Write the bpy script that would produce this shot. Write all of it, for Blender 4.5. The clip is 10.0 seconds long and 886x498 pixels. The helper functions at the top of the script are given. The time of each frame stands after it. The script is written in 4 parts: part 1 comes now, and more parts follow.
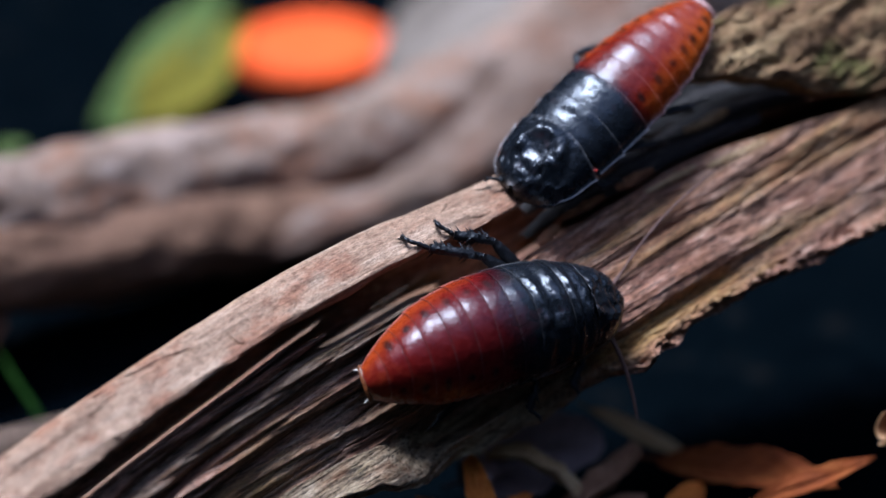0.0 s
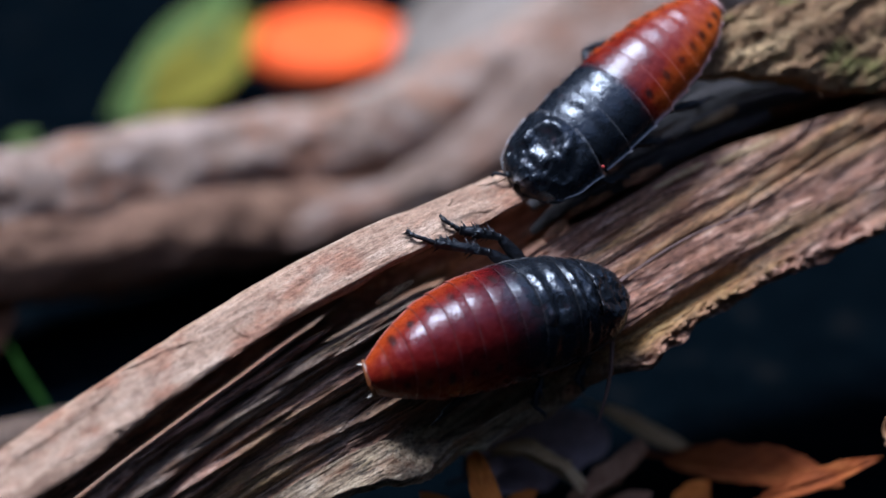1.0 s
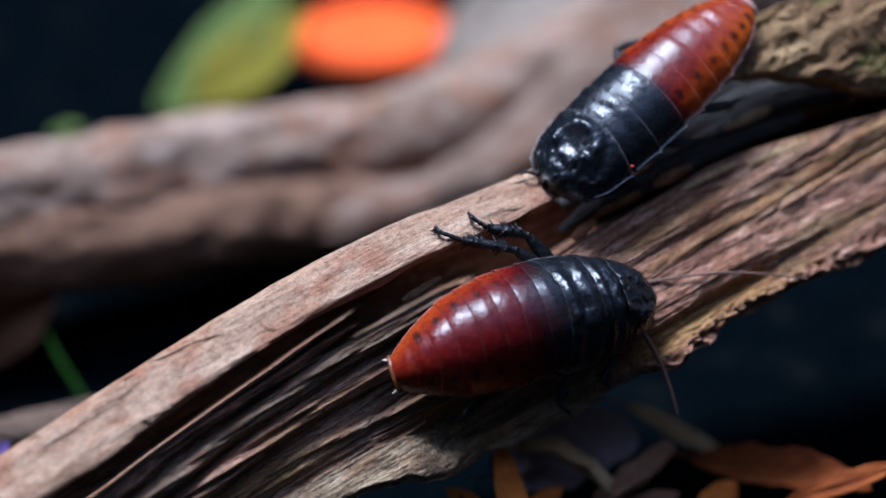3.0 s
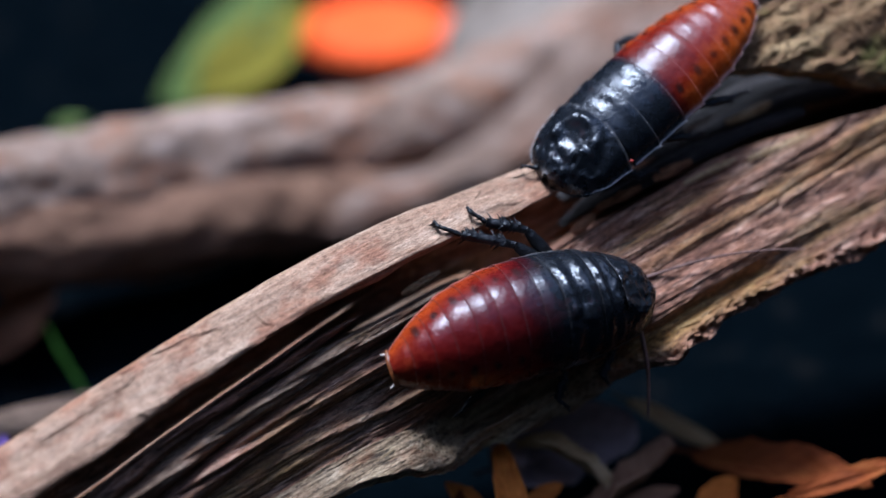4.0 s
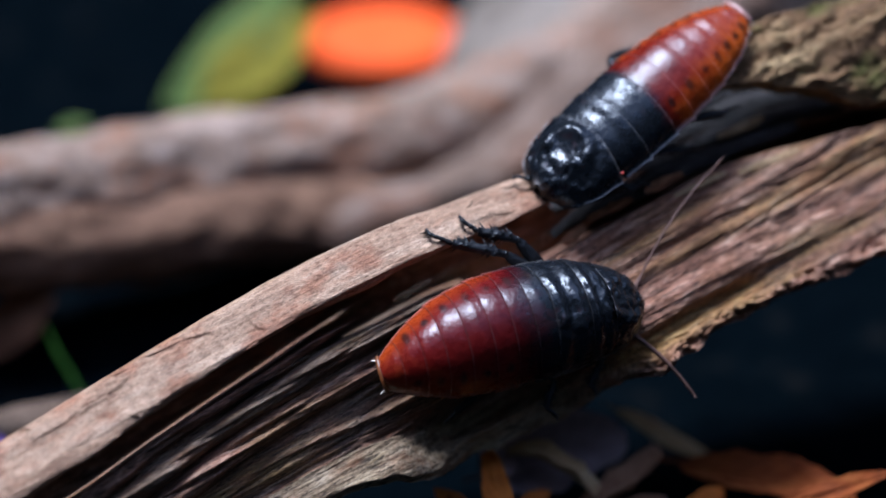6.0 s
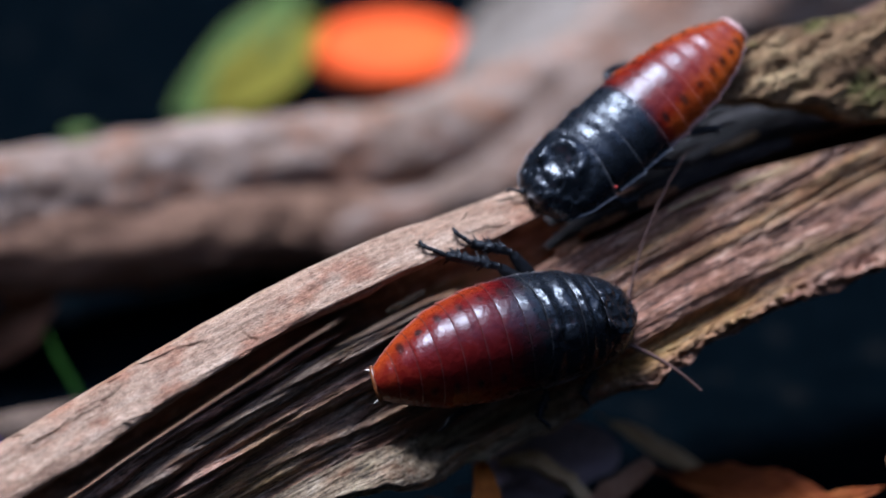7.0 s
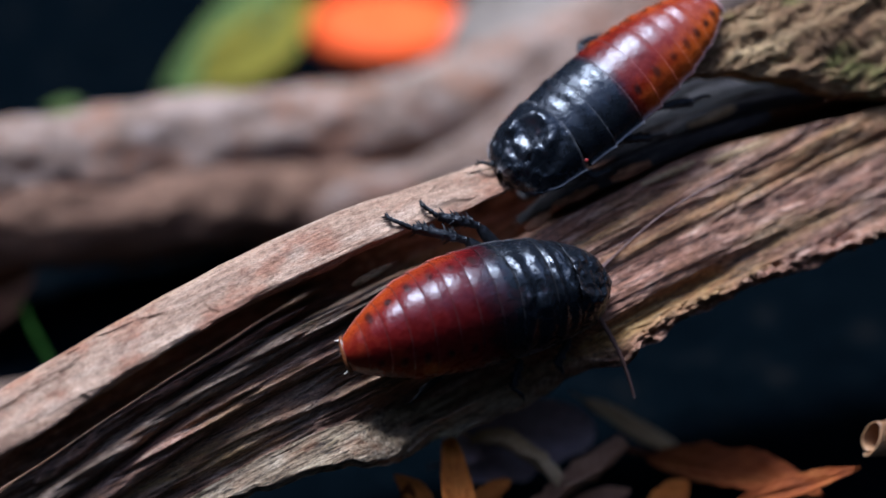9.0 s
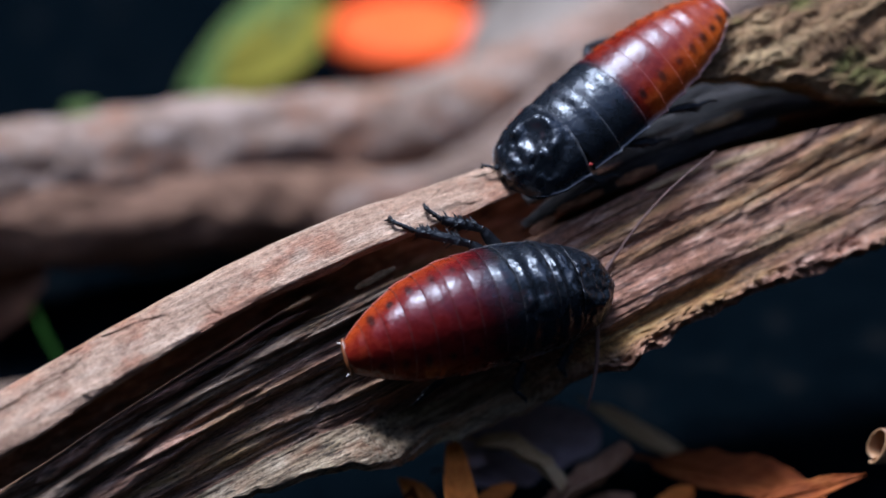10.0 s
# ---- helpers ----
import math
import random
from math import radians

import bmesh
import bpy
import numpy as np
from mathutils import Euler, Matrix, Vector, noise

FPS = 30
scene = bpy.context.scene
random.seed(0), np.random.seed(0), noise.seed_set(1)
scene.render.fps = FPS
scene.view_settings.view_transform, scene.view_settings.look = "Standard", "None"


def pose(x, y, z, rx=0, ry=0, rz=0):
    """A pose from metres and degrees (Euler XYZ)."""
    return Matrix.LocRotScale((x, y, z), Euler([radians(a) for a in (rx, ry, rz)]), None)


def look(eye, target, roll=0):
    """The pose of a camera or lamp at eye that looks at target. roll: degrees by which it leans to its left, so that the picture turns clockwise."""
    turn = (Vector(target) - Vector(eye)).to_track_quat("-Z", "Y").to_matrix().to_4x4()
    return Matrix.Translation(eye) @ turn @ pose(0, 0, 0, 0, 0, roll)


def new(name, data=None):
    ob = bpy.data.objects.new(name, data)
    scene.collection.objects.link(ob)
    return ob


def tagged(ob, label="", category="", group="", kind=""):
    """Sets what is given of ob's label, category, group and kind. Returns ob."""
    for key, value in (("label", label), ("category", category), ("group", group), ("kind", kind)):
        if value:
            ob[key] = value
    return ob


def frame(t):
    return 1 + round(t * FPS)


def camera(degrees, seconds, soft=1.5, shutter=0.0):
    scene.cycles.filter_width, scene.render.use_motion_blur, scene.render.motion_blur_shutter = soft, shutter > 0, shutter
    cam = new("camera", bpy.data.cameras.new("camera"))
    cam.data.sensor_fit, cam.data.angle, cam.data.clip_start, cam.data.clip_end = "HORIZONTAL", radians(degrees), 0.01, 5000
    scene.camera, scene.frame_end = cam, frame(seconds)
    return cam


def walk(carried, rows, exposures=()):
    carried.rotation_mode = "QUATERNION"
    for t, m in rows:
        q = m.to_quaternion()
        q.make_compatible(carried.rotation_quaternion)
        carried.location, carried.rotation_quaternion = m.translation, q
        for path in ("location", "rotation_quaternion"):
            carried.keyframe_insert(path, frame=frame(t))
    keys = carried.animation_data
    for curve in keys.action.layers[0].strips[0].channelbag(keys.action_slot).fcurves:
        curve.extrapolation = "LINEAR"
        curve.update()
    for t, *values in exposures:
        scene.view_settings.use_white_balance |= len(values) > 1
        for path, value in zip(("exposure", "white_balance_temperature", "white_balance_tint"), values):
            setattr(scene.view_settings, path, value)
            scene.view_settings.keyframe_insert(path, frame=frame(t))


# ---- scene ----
# The camera: a short telephoto held by hand, 0.4 m from the log.
cam = camera(28.0, 10.0)
cam.data.dof.use_dof = True
cam.data.dof.focus_distance = 0.378
cam.data.dof.aperture_fstop = 4.0
PATH = [
    (0, pose(-0.01246, -0.34088, 0.25805, 63.525, 0.188, -3.361)),
    (0.5, pose(-0.01134, -0.34072, 0.25769, 63.493, -0.007, -3.242)),
    (1, pose(-0.00896, -0.34025, 0.25753, 63.382, 0.056, -2.515)),
    (1.5, pose(-0.00667, -0.34030, 0.25878, 63.179, 0.154, -1.727)),
    (2, pose(-0.00537, -0.34122, 0.25927, 63.055, 0.180, -1.122)),
    (2.5, pose(-0.00403, -0.34169, 0.25959, 63.166, 0.151, -0.732)),
    (4, pose(0.00080, -0.34030, 0.25892, 62.918, 0.233, -0.021)),
    (4.5, pose(0.00002, -0.34127, 0.25891, 63.000, -0.000, -0.000)),
    (5, pose(0.00264, -0.34255, 0.25960, 62.942, -0.178, 0.367)),
    (5.5, pose(0.00402, -0.34408, 0.26011, 63.057, -0.323, 0.513)),
    (5.7, pose(0.00429, -0.34424, 0.26029, 63.120, -0.352, 0.530)),
    (7, pose(0.01046, -0.34609, 0.26360, 63.338, -0.742, 1.539)),
    (7.5, pose(0.01699, -0.34243, 0.26193, 63.228, -0.600, 1.838)),
    (8, pose(0.01878, -0.33954, 0.25843, 63.248, -0.664, 1.798)),
    (8.5, pose(0.02252, -0.34013, 0.25850, 62.917, -0.580, 2.103)),
    (9, pose(0.02366, -0.34178, 0.25859, 62.890, -0.693, 2.520)),
    (9.5, pose(0.02640, -0.34190, 0.26012, 62.841, -0.756, 3.171)),
    (10, pose(0.02994, -0.34165, 0.25783, 63.111, -0.542, 3.618)),
]
walk(cam, PATH, exposures=((0, 1.52, 5600, 16), (10, 1.52, 5600, 16)))

# ---- world, sun ----
SUN_DIR = Vector((-0.25, 0.13, 0.94)).normalized()
world = bpy.data.worlds.new("sky")
scene.world = world
world.use_nodes = True
wn = world.node_tree.nodes
sky = wn.new("ShaderNodeTexSky")
sky.sky_type = "NISHITA"
sky.sun_disc = False
sky.sun_elevation = math.asin(SUN_DIR.z)
sky.sun_rotation = math.atan2(SUN_DIR.x, SUN_DIR.y)
world.node_tree.links.new(sky.outputs[0], wn["Background"].inputs[0])
wn["Background"].inputs[1].default_value = 0.15
sun_data = bpy.data.lights.new("sun", "SUN")
sun_data.energy = 2.9
sun_data.angle = radians(18)
sun_data.color = (0.80, 0.91, 1.0)
sun = new("sun", sun_data)
sun.matrix_world = look(SUN_DIR * 2.0, (0, 0, 0))

# ---- the plan's axes, in millimetres ----
# PLAN: x across, y up the slope of view, z towards the viewer. LOG: x along the log, y across its face, z out of it.
TILT = radians(27)
MM = Matrix.Diagonal((0.001, 0.001, 0.001, 1))
PLAN = Matrix(((1, 0, 0, 0), (0, math.sin(TILT), -math.cos(TILT), 0), (0, math.cos(TILT), math.sin(TILT), 0.085), (0, 0, 0, 1))) @ MM
LOG_AXES = Matrix(((0.8385, -0.4828, 0.2524, 0), (0.4637, 0.8757, 0.1348, 0), (-0.2861, 0.0040, 0.9582, 0), (0, 0, 0, 1)))
LOG = PLAN @ LOG_AXES


def rigid(m):
    """The pose of m without its scale."""
    q = m.to_quaternion()
    return Matrix.LocRotScale(m.translation, q, None)


def plan(u, v, w):
    return PLAN @ Vector((u, v, w))


def on_log(s, a, b):
    return LOG @ Vector((s, a, b))


# ---- numeric noise ----
def hashed(i, j, k, seed):
    h = (i * 374761393 + j * 668265263 + k * 2147483647 + seed * 974711) & 0xFFFFFFFF
    h = ((h ^ (h >> 13)) * 1274126177) & 0xFFFFFFFF
    h = ((h ^ (h >> 16)) * 2246822519) & 0xFFFFFFFF
    return ((h ^ (h >> 15)) & 0xFFFF) / 65535.0 * 2 - 1


def vnoise(x, y, z, seed=0):
    x, y, z = np.broadcast_arrays(np.asarray(x, float), np.asarray(y, float), np.asarray(z, float))
    i, j, k = (np.floor(c).astype(np.int64) for c in (x, y, z))
    fx, fy, fz = x - i, y - j, z - k
    fx, fy, fz = (c * c * (3 - 2 * c) for c in (fx, fy, fz))
    out = 0
    for di in (0, 1):
        for dj in (0, 1):
            for dk in (0, 1):
                weight = (fx if di else 1 - fx) * (fy if dj else 1 - fy) * (fz if dk else 1 - fz)
                out = out + weight * hashed(i + di, j + dj, k + dk, seed)
    return out


def fbm(x, y, z, octaves=4, seed=0, rough=0.5):
    out, amp = 0, 1.0
    for o in range(octaves):
        out = out + amp * vnoise(x * 2**o, y * 2**o, z * 2**o, seed + o)
        amp *= rough
    return out


def smooth(x, lo, hi):
    t = np.clip((x - lo) / (hi - lo), 0, 1)
    return t * t * (3 - 2 * t)


def curve(x, xs, ys):
    """A soft curve through a few knots."""
    x = np.asarray(x, float)
    d = (xs[-1] - xs[0]) / 60.0
    return sum(np.interp(x + k * d, xs, ys) for k in (-2, -1, 0, 1, 2)) / 5


# ---- meshes ----
def grid_mesh(name, v, wrap_a=False, wrap_b=False, cap=False, attrs=None, scale=0.001):
    """A mesh from an array (a, b, 3) of places in millimetres."""
    na, nb = v.shape[:2]
    ia = np.arange(na if wrap_a else na - 1)
    ib = np.arange(nb if wrap_b else nb - 1)
    i, j = np.meshgrid(ia, ib, indexing="ij")
    i2, j2 = (i + 1) % na, (j + 1) % nb
    quads = np.stack([i * nb + j, i2 * nb + j, i2 * nb + j2, i * nb + j2], -1).reshape(-1, 4)
    flip = False
    if not cap:
        a = v.reshape(-1, 3)[quads[: (nb - 1) * min(na - 1, 18)]]
        flip = np.cross(a[:, 2] - a[:, 0], a[:, 3] - a[:, 1])[:, 2].sum() < 0
    if flip:
        quads = quads[:, ::-1]
    faces = quads.tolist()
    if cap:
        first, last = list(range(nb)), [(na - 1) * nb + n for n in range(nb)]
        faces += [first[::-1], last]
    me = bpy.data.meshes.new(name)
    me.from_pydata((v.reshape(-1, 3) * scale).tolist(), [], faces)
    for key, values in (attrs or {}).items():
        layer = me.attributes.new(key, "FLOAT", "POINT")
        layer.data.foreach_set("value", np.ascontiguousarray(values, dtype=np.float32).ravel())
    me.polygons.foreach_set("use_smooth", [True] * len(me.polygons))
    if cap:
        # closed forms turn their faces outward
        bm = bmesh.new()
        bm.from_mesh(me)
        if bm.calc_volume(signed=True) < 0:
            me.flip_normals()
        bm.free()
    me.update()
    return me


def part(name, me, material, parent=None, label=""):
    ob = new(name, me)
    me.materials.clear()
    me.materials.append(material)
    ob.parent = parent
    return tagged(ob, label)


def tube(name, points, radii, sides=10, flat=1.0, up=(0, 0, 1), seed=None, rough=0.0, steps=0):
    """A round or flattened tube along points (mm), closed at both ends."""
    p = np.array([tuple(q) for q in points], float)
    r = np.array(radii, float)
    if steps:
        t = np.linspace(0, 1, len(p))
        tt = np.linspace(0, 1, steps)
        p = np.stack([curve(tt, t, p[:, n]) for n in range(3)], -1)
        r = np.interp(tt, t, r)
    d = np.gradient(p, axis=0)
    d /= np.linalg.norm(d, axis=1, keepdims=True) + 1e-9
    side = np.cross(d, np.array(up, float))
    side /= np.linalg.norm(side, axis=1, keepdims=True) + 1e-9
    top = np.cross(side, d)
    ang = np.linspace(0, 2 * np.pi, sides, endpoint=False)
    rr = r[:, None] * np.ones(sides)
    if seed is not None:
        along = np.cumsum(np.r_[0, np.linalg.norm(np.diff(p, axis=0), axis=1)])[:, None]
        rr = rr * (1 + rough * fbm(along * 0.05, np.cos(ang) * 1.6 + 5, np.sin(ang) * 1.6, 4, seed))
    v = p[:, None] + rr[..., None] * (np.cos(ang)[None, :, None] * side[:, None] + flat * np.sin(ang)[None, :, None] * top[:, None])
    return grid_mesh(name, v, wrap_b=True, cap=True)


# ---- materials ----
class Nodes:
    """A small writer of node materials."""

    def __init__(self, name):
        self.mat = bpy.data.materials.new(name)
        self.mat.use_nodes = True
        self.tree = self.mat.node_tree
        self.shader = self.tree.nodes["Principled BSDF"]

    def node(self, kind, **values):
        n = self.tree.nodes.new(kind)
        for key, value in values.items():
            n.inputs[key.replace("_", " ")].default_value = value
        return n

    def link(self, a, b):
        self.tree.links.new(a, b)

    def coords(self, scale=(1, 1, 1), turn=(0, 0, 0)):
        c, m = self.node("ShaderNodeTexCoord"), self.node("ShaderNodeMapping")
        m.inputs["Scale"].default_value = scale
        m.inputs["Rotation"].default_value = turn
        self.link(c.outputs["Object"], m.inputs["Vector"])
        return m.outputs[0]

    def noise(self, where, scale, detail=6, rough=0.6, distort=0.0):
        n = self.node("ShaderNodeTexNoise", Scale=scale, Detail=detail, Roughness=rough, Distortion=distort)
        self.link(where, n.inputs["Vector"])
        return n.outputs["Fac"]

    def ramp(self, fac, *stops):
        r = self.node("ShaderNodeValToRGB")
        el = r.color_ramp.elements
        while len(el) < len(stops):
            el.new(0.5)
        for e, (at, colour) in zip(el, stops):
            e.position = at
            e.color = (*colour, 1) if len(colour) == 3 else colour
        self.link(fac, r.inputs[0])
        return r.outputs[0]

    def mix(self, fac, a, b, how="MIX"):
        n = self.tree.nodes.new("ShaderNodeMix")
        n.data_type, n.blend_type = "RGBA", how
        for slot, value in ((0, fac), (6, a), (7, b)):
            if isinstance(value, bpy.types.NodeSocket):
                self.link(value, n.inputs[slot])
            else:
                n.inputs[slot].default_value = value if slot == 0 else (*value, 1)
        return n.outputs[2]

    def math(self, how, a, b=0.0):
        n = self.tree.nodes.new("ShaderNodeMath")
        n.operation = how
        for slot, value in ((0, a), (1, b)):
            if isinstance(value, bpy.types.NodeSocket):
                self.link(value, n.inputs[slot])
            else:
                n.inputs[slot].default_value = value
        return n.outputs[0]

    def attr(self, name):
        n = self.tree.nodes.new("ShaderNodeAttribute")
        n.attribute_name = name
        return n.outputs["Fac"]

    def bump(self, height, strength=0.5, distance=0.001, before=None):
        n = self.node("ShaderNodeBump", Strength=strength, Distance=distance)
        self.link(height, n.inputs["Height"])
        if before is not None:
            self.link(before, n.inputs["Normal"])
        return n.outputs[0]

    def done(self, colour=None, rough=None, normal=None, **values):
        for key, value in (("Base Color", colour), ("Roughness", rough), ("Normal", normal)):
            if isinstance(value, bpy.types.NodeSocket):
                self.link(value, self.shader.inputs[key])
            elif value is not None:
                self.shader.inputs[key].default_value = (*value, 1) if key == "Base Color" else value
        for key, value in values.items():
            self.shader.inputs[key.replace("_", " ")].default_value = value
        return self.mat


def wood_material(name, dark, mid, light, grain=1.0, gloss=0.55, tone=None, spots=None, bump=0.7, pits=1.0):
    """Weathered wood whose grain runs along local x. tone: colours that the attribute "tone" brings in."""
    n = Nodes(name)
    fine = n.noise(n.coords((95 * grain, 700 * grain, 700 * grain)), 1.0, 8, 0.65, 0.3)
    broad = n.noise(n.coords((36, 150, 150)), 1.0, 5, 0.6, 0.6)
    blotch = n.noise(n.coords((60, 90, 90)), 1.0, 4, 0.6)
    speck = n.noise(n.coords((350, 1500, 1500)), 1.0, 4, 0.7)
    streak = n.noise(n.coords((30, 1100, 1100)), 1.0, 6, 0.7, 0.2)
    colour = n.ramp(n.math("ADD", n.math("MULTIPLY", fine, 0.6), n.math("MULTIPLY", broad, 0.4)), (0.33, dark), (0.48, mid), (0.64, light))
    if tone:
        other = n.ramp(fine, (0.3, tone[0]), (0.5, tone[1]), (0.68, tone[2]))
        shift = n.math("ADD", n.attr("tone"), n.math("MULTIPLY", n.math("SUBTRACT", blotch, 0.5), 0.9))
        colour = n.mix(n.ramp(shift, (0.3, (0, 0, 0)), (0.7, (1, 1, 1))), colour, other)
    if tone:
        ochre = n.noise(n.coords((25, 140, 140)), 1.0, 3, 0.5)
        colour = n.mix(n.ramp(ochre, (0.52, (0, 0, 0)), (0.68, (0.55, 0.55, 0.55))), colour, (0.26, 0.15, 0.045))
        pale = n.ramp(fine, (0.28, (0.13, 0.075, 0.038)), (0.5, (0.32, 0.22, 0.13)), (0.7, (0.46, 0.34, 0.22)))
        green = n.noise(n.coords((50, 130, 130)), 1.0, 3, 0.5)
        pale = n.mix(n.ramp(green, (0.54, (0, 0, 0)), (0.68, (0.6, 0.6, 0.6))), pale, (0.26, 0.19, 0.08))
        colour = n.mix(n.attr("pale"), colour, pale)
        colour = n.mix(n.math("MULTIPLY", n.attr("ochre"), 0.75), colour, n.ramp(fine, (0.3, (0.16, 0.07, 0.018)), (0.5, (0.36, 0.175, 0.035)), (0.7, (0.5, 0.30, 0.09))))
    if spots:
        colour = n.mix(n.ramp(blotch, (0.50, (0, 0, 0)), (0.62, (0.85, 0.85, 0.85))), colour, spots)
    colour = n.mix(n.ramp(speck, (0.36, (0.85 * pits,) * 3), (0.47, (0, 0, 0))), colour, dark)
    colour = n.mix(n.ramp(streak, (0.36, (0.6 * pits,) * 3), (0.48, (0, 0, 0))), colour, tuple(c * 0.5 for c in mid))
    if tone:
        slash = n.noise(n.coords((75, 380, 380)), 1.0, 5, 0.65, 0.8)
        colour = n.mix(n.ramp(slash, (0.32, (0.85, 0.85, 0.85)), (0.40, (0, 0, 0))), colour, tuple(c * 1.5 for c in dark))
        warm = n.noise(n.coords((90, 200, 200)), 1.0, 5, 0.6)
        colour = n.mix(n.ramp(warm, (0.52, (0, 0, 0)), (0.66, (0.5, 0.5, 0.5))), colour, (0.24, 0.095, 0.04))
    grit = n.noise(n.coords((520, 1100, 1100)), 1.0, 4, 0.75)
    mottle = n.noise(n.coords((150, 260, 260)), 1.0, 4, 0.65)
    colour = n.mix(1.0, colour, n.ramp(grit, (0.34, (0.62, 0.60, 0.58)), (0.52, (1.0, 1.0, 1.0)), (0.68, (1.22, 1.2, 1.2))), "MULTIPLY")
    colour = n.mix(1.0, colour, n.ramp(mottle, (0.35, (0.80, 0.75, 0.73)), (0.54, (1.0, 1.0, 1.0)), (0.70, (1.12, 1.12, 1.14))), "MULTIPLY")
    micro = n.noise(n.coords((1500, 4200, 4200)), 1.0, 3, 0.6)
    colour = n.mix(1.0, colour, n.ramp(micro, (0.34, (0.66, 0.64, 0.62)), (0.5, (1.0, 1.0, 1.0)), (0.68, (1.22, 1.22, 1.22))), "MULTIPLY")
    rough = n.ramp(fine, (0.3, (gloss + 0.2,) * 3), (0.7, (gloss,) * 3))
    height = n.math("ADD", n.math("MULTIPLY", fine, 0.6), n.math("ADD", n.math("MULTIPLY", n.math("ADD", speck, grit), 0.22), n.math("MULTIPLY", streak, 0.35)))
    return n.done(colour, rough, n.bump(height, min(1.0, bump * 1.3), 0.0013), Specular_IOR_Level=0.22)


M_CORE = wood_material(
    "split_wood", (0.014, 0.008, 0.0045), (0.13, 0.078, 0.047), (0.35, 0.24, 0.165), 1.0, 0.66,
    tone=((0.06, 0.022, 0.011), (0.29, 0.13, 0.078), (0.55, 0.33, 0.225)),
)
M_RIM = wood_material("bare_outer_wood", (0.14, 0.07, 0.04), (0.335, 0.20, 0.122), (0.44, 0.295, 0.195), 0.45, 0.55, spots=(0.27, 0.115, 0.06), bump=0.7, pits=0.15)
M_BARK = wood_material("mossy_bark", (0.025, 0.012, 0.006), (0.20, 0.105, 0.045), (0.40, 0.26, 0.12), 0.5, 0.75, spots=(0.12, 0.115, 0.025), bump=1.0)
M_BRANCH = wood_material("grey_branch_wood", (0.14, 0.084, 0.055), (0.28, 0.182, 0.125), (0.40, 0.30, 0.24), 0.25, 0.75, spots=(0.28, 0.12, 0.06), bump=0.4)
M_LIMB = wood_material("weathered_limb_wood", (0.07, 0.04, 0.025), (0.17, 0.105, 0.07), (0.33, 0.245, 0.195), 0.25, 0.75, spots=(0.17, 0.08, 0.045), bump=0.4)
M_UNDER = wood_material("brown_rotting_wood", (0.05, 0.024, 0.013), (0.17, 0.085, 0.048), (0.28, 0.15, 0.085), 0.3, 0.75, bump=0.5)
# for the slats added in the hollow; the hollow's shade is in this colour
M_SHADE_WOOD = wood_material("shade_black_wood", (0.006, 0.005, 0.005), (0.024, 0.019, 0.017), (0.07, 0.058, 0.052), 0.8, 0.5, bump=0.8, pits=0.4)
M_FLAKE_RED = wood_material("orange_brown_wood", (0.08, 0.028, 0.012), (0.28, 0.11, 0.05), (0.42, 0.19, 0.09), 0.8, 0.65, bump=0.7, pits=0.5)
M_FLAKE_OCHRE = wood_material("ochre_wood", (0.13, 0.07, 0.03), (0.34, 0.21, 0.10), (0.48, 0.33, 0.19), 0.8, 0.65, bump=0.7, pits=0.5)
M_STICK = wood_material("pale_stick_wood", (0.06, 0.038, 0.024), (0.15, 0.095, 0.062), (0.23, 0.155, 0.105), 0.4, 0.7)


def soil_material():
    n = Nodes("damp_soil_shade_black")
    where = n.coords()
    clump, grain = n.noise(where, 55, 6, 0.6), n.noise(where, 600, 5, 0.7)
    # blue-black, far darker than wet soil: shade is put into the base colour
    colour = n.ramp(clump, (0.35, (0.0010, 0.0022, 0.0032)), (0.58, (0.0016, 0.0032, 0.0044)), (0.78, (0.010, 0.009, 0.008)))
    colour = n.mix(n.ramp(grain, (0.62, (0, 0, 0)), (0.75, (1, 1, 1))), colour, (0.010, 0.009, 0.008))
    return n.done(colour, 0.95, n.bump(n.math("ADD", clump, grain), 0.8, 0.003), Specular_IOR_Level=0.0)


def shell_material(name, dark, mid, bright):
    """Waxy chitin. Attributes: hue runs from black thorax to orange flank, spot darkens, rim pales the free edges."""
    n = Nodes(name)
    mottle = n.noise(n.coords(), 420, 5, 0.6)
    fine = n.noise(n.coords((1200, 1200, 1200)), 1.0, 4, 0.6)
    cloud = n.noise(n.coords(), 160, 4, 0.6)
    hue = n.math("ADD", n.attr("hue"), n.math("ADD", n.math("MULTIPLY", n.math("SUBTRACT", mottle, 0.5), 0.3), n.math("MULTIPLY", n.math("SUBTRACT", cloud, 0.5), 0.3)))
    colour = n.ramp(hue, (0.08, (0.006, 0.007, 0.009)), (0.3, dark), (0.58, mid), (0.92, bright))
    colour = n.mix(n.math("MULTIPLY", n.attr("spot"), 0.9), colour, (0.012, 0.005, 0.004))
    colour = n.mix(n.math("MULTIPLY", n.attr("rim"), 0.85), colour, (0.42, 0.38, 0.36))
    rough = n.ramp(mottle, (0.35, (0.21, 0.21, 0.21)), (0.65, (0.34, 0.34, 0.34)))
    height = n.math("ADD", n.math("MULTIPLY", mottle, 0.35), n.math("MULTIPLY", fine, 0.8))
    n.link(n.ramp(hue, (0.1, (0.36, 0.36, 0.36)), (0.35, (0.22, 0.22, 0.22))), n.shader.inputs["Specular IOR Level"])
    return n.done(colour, rough, n.bump(height, 0.4, 0.0004), Coat_Weight=0.07, Coat_Roughness=0.14)


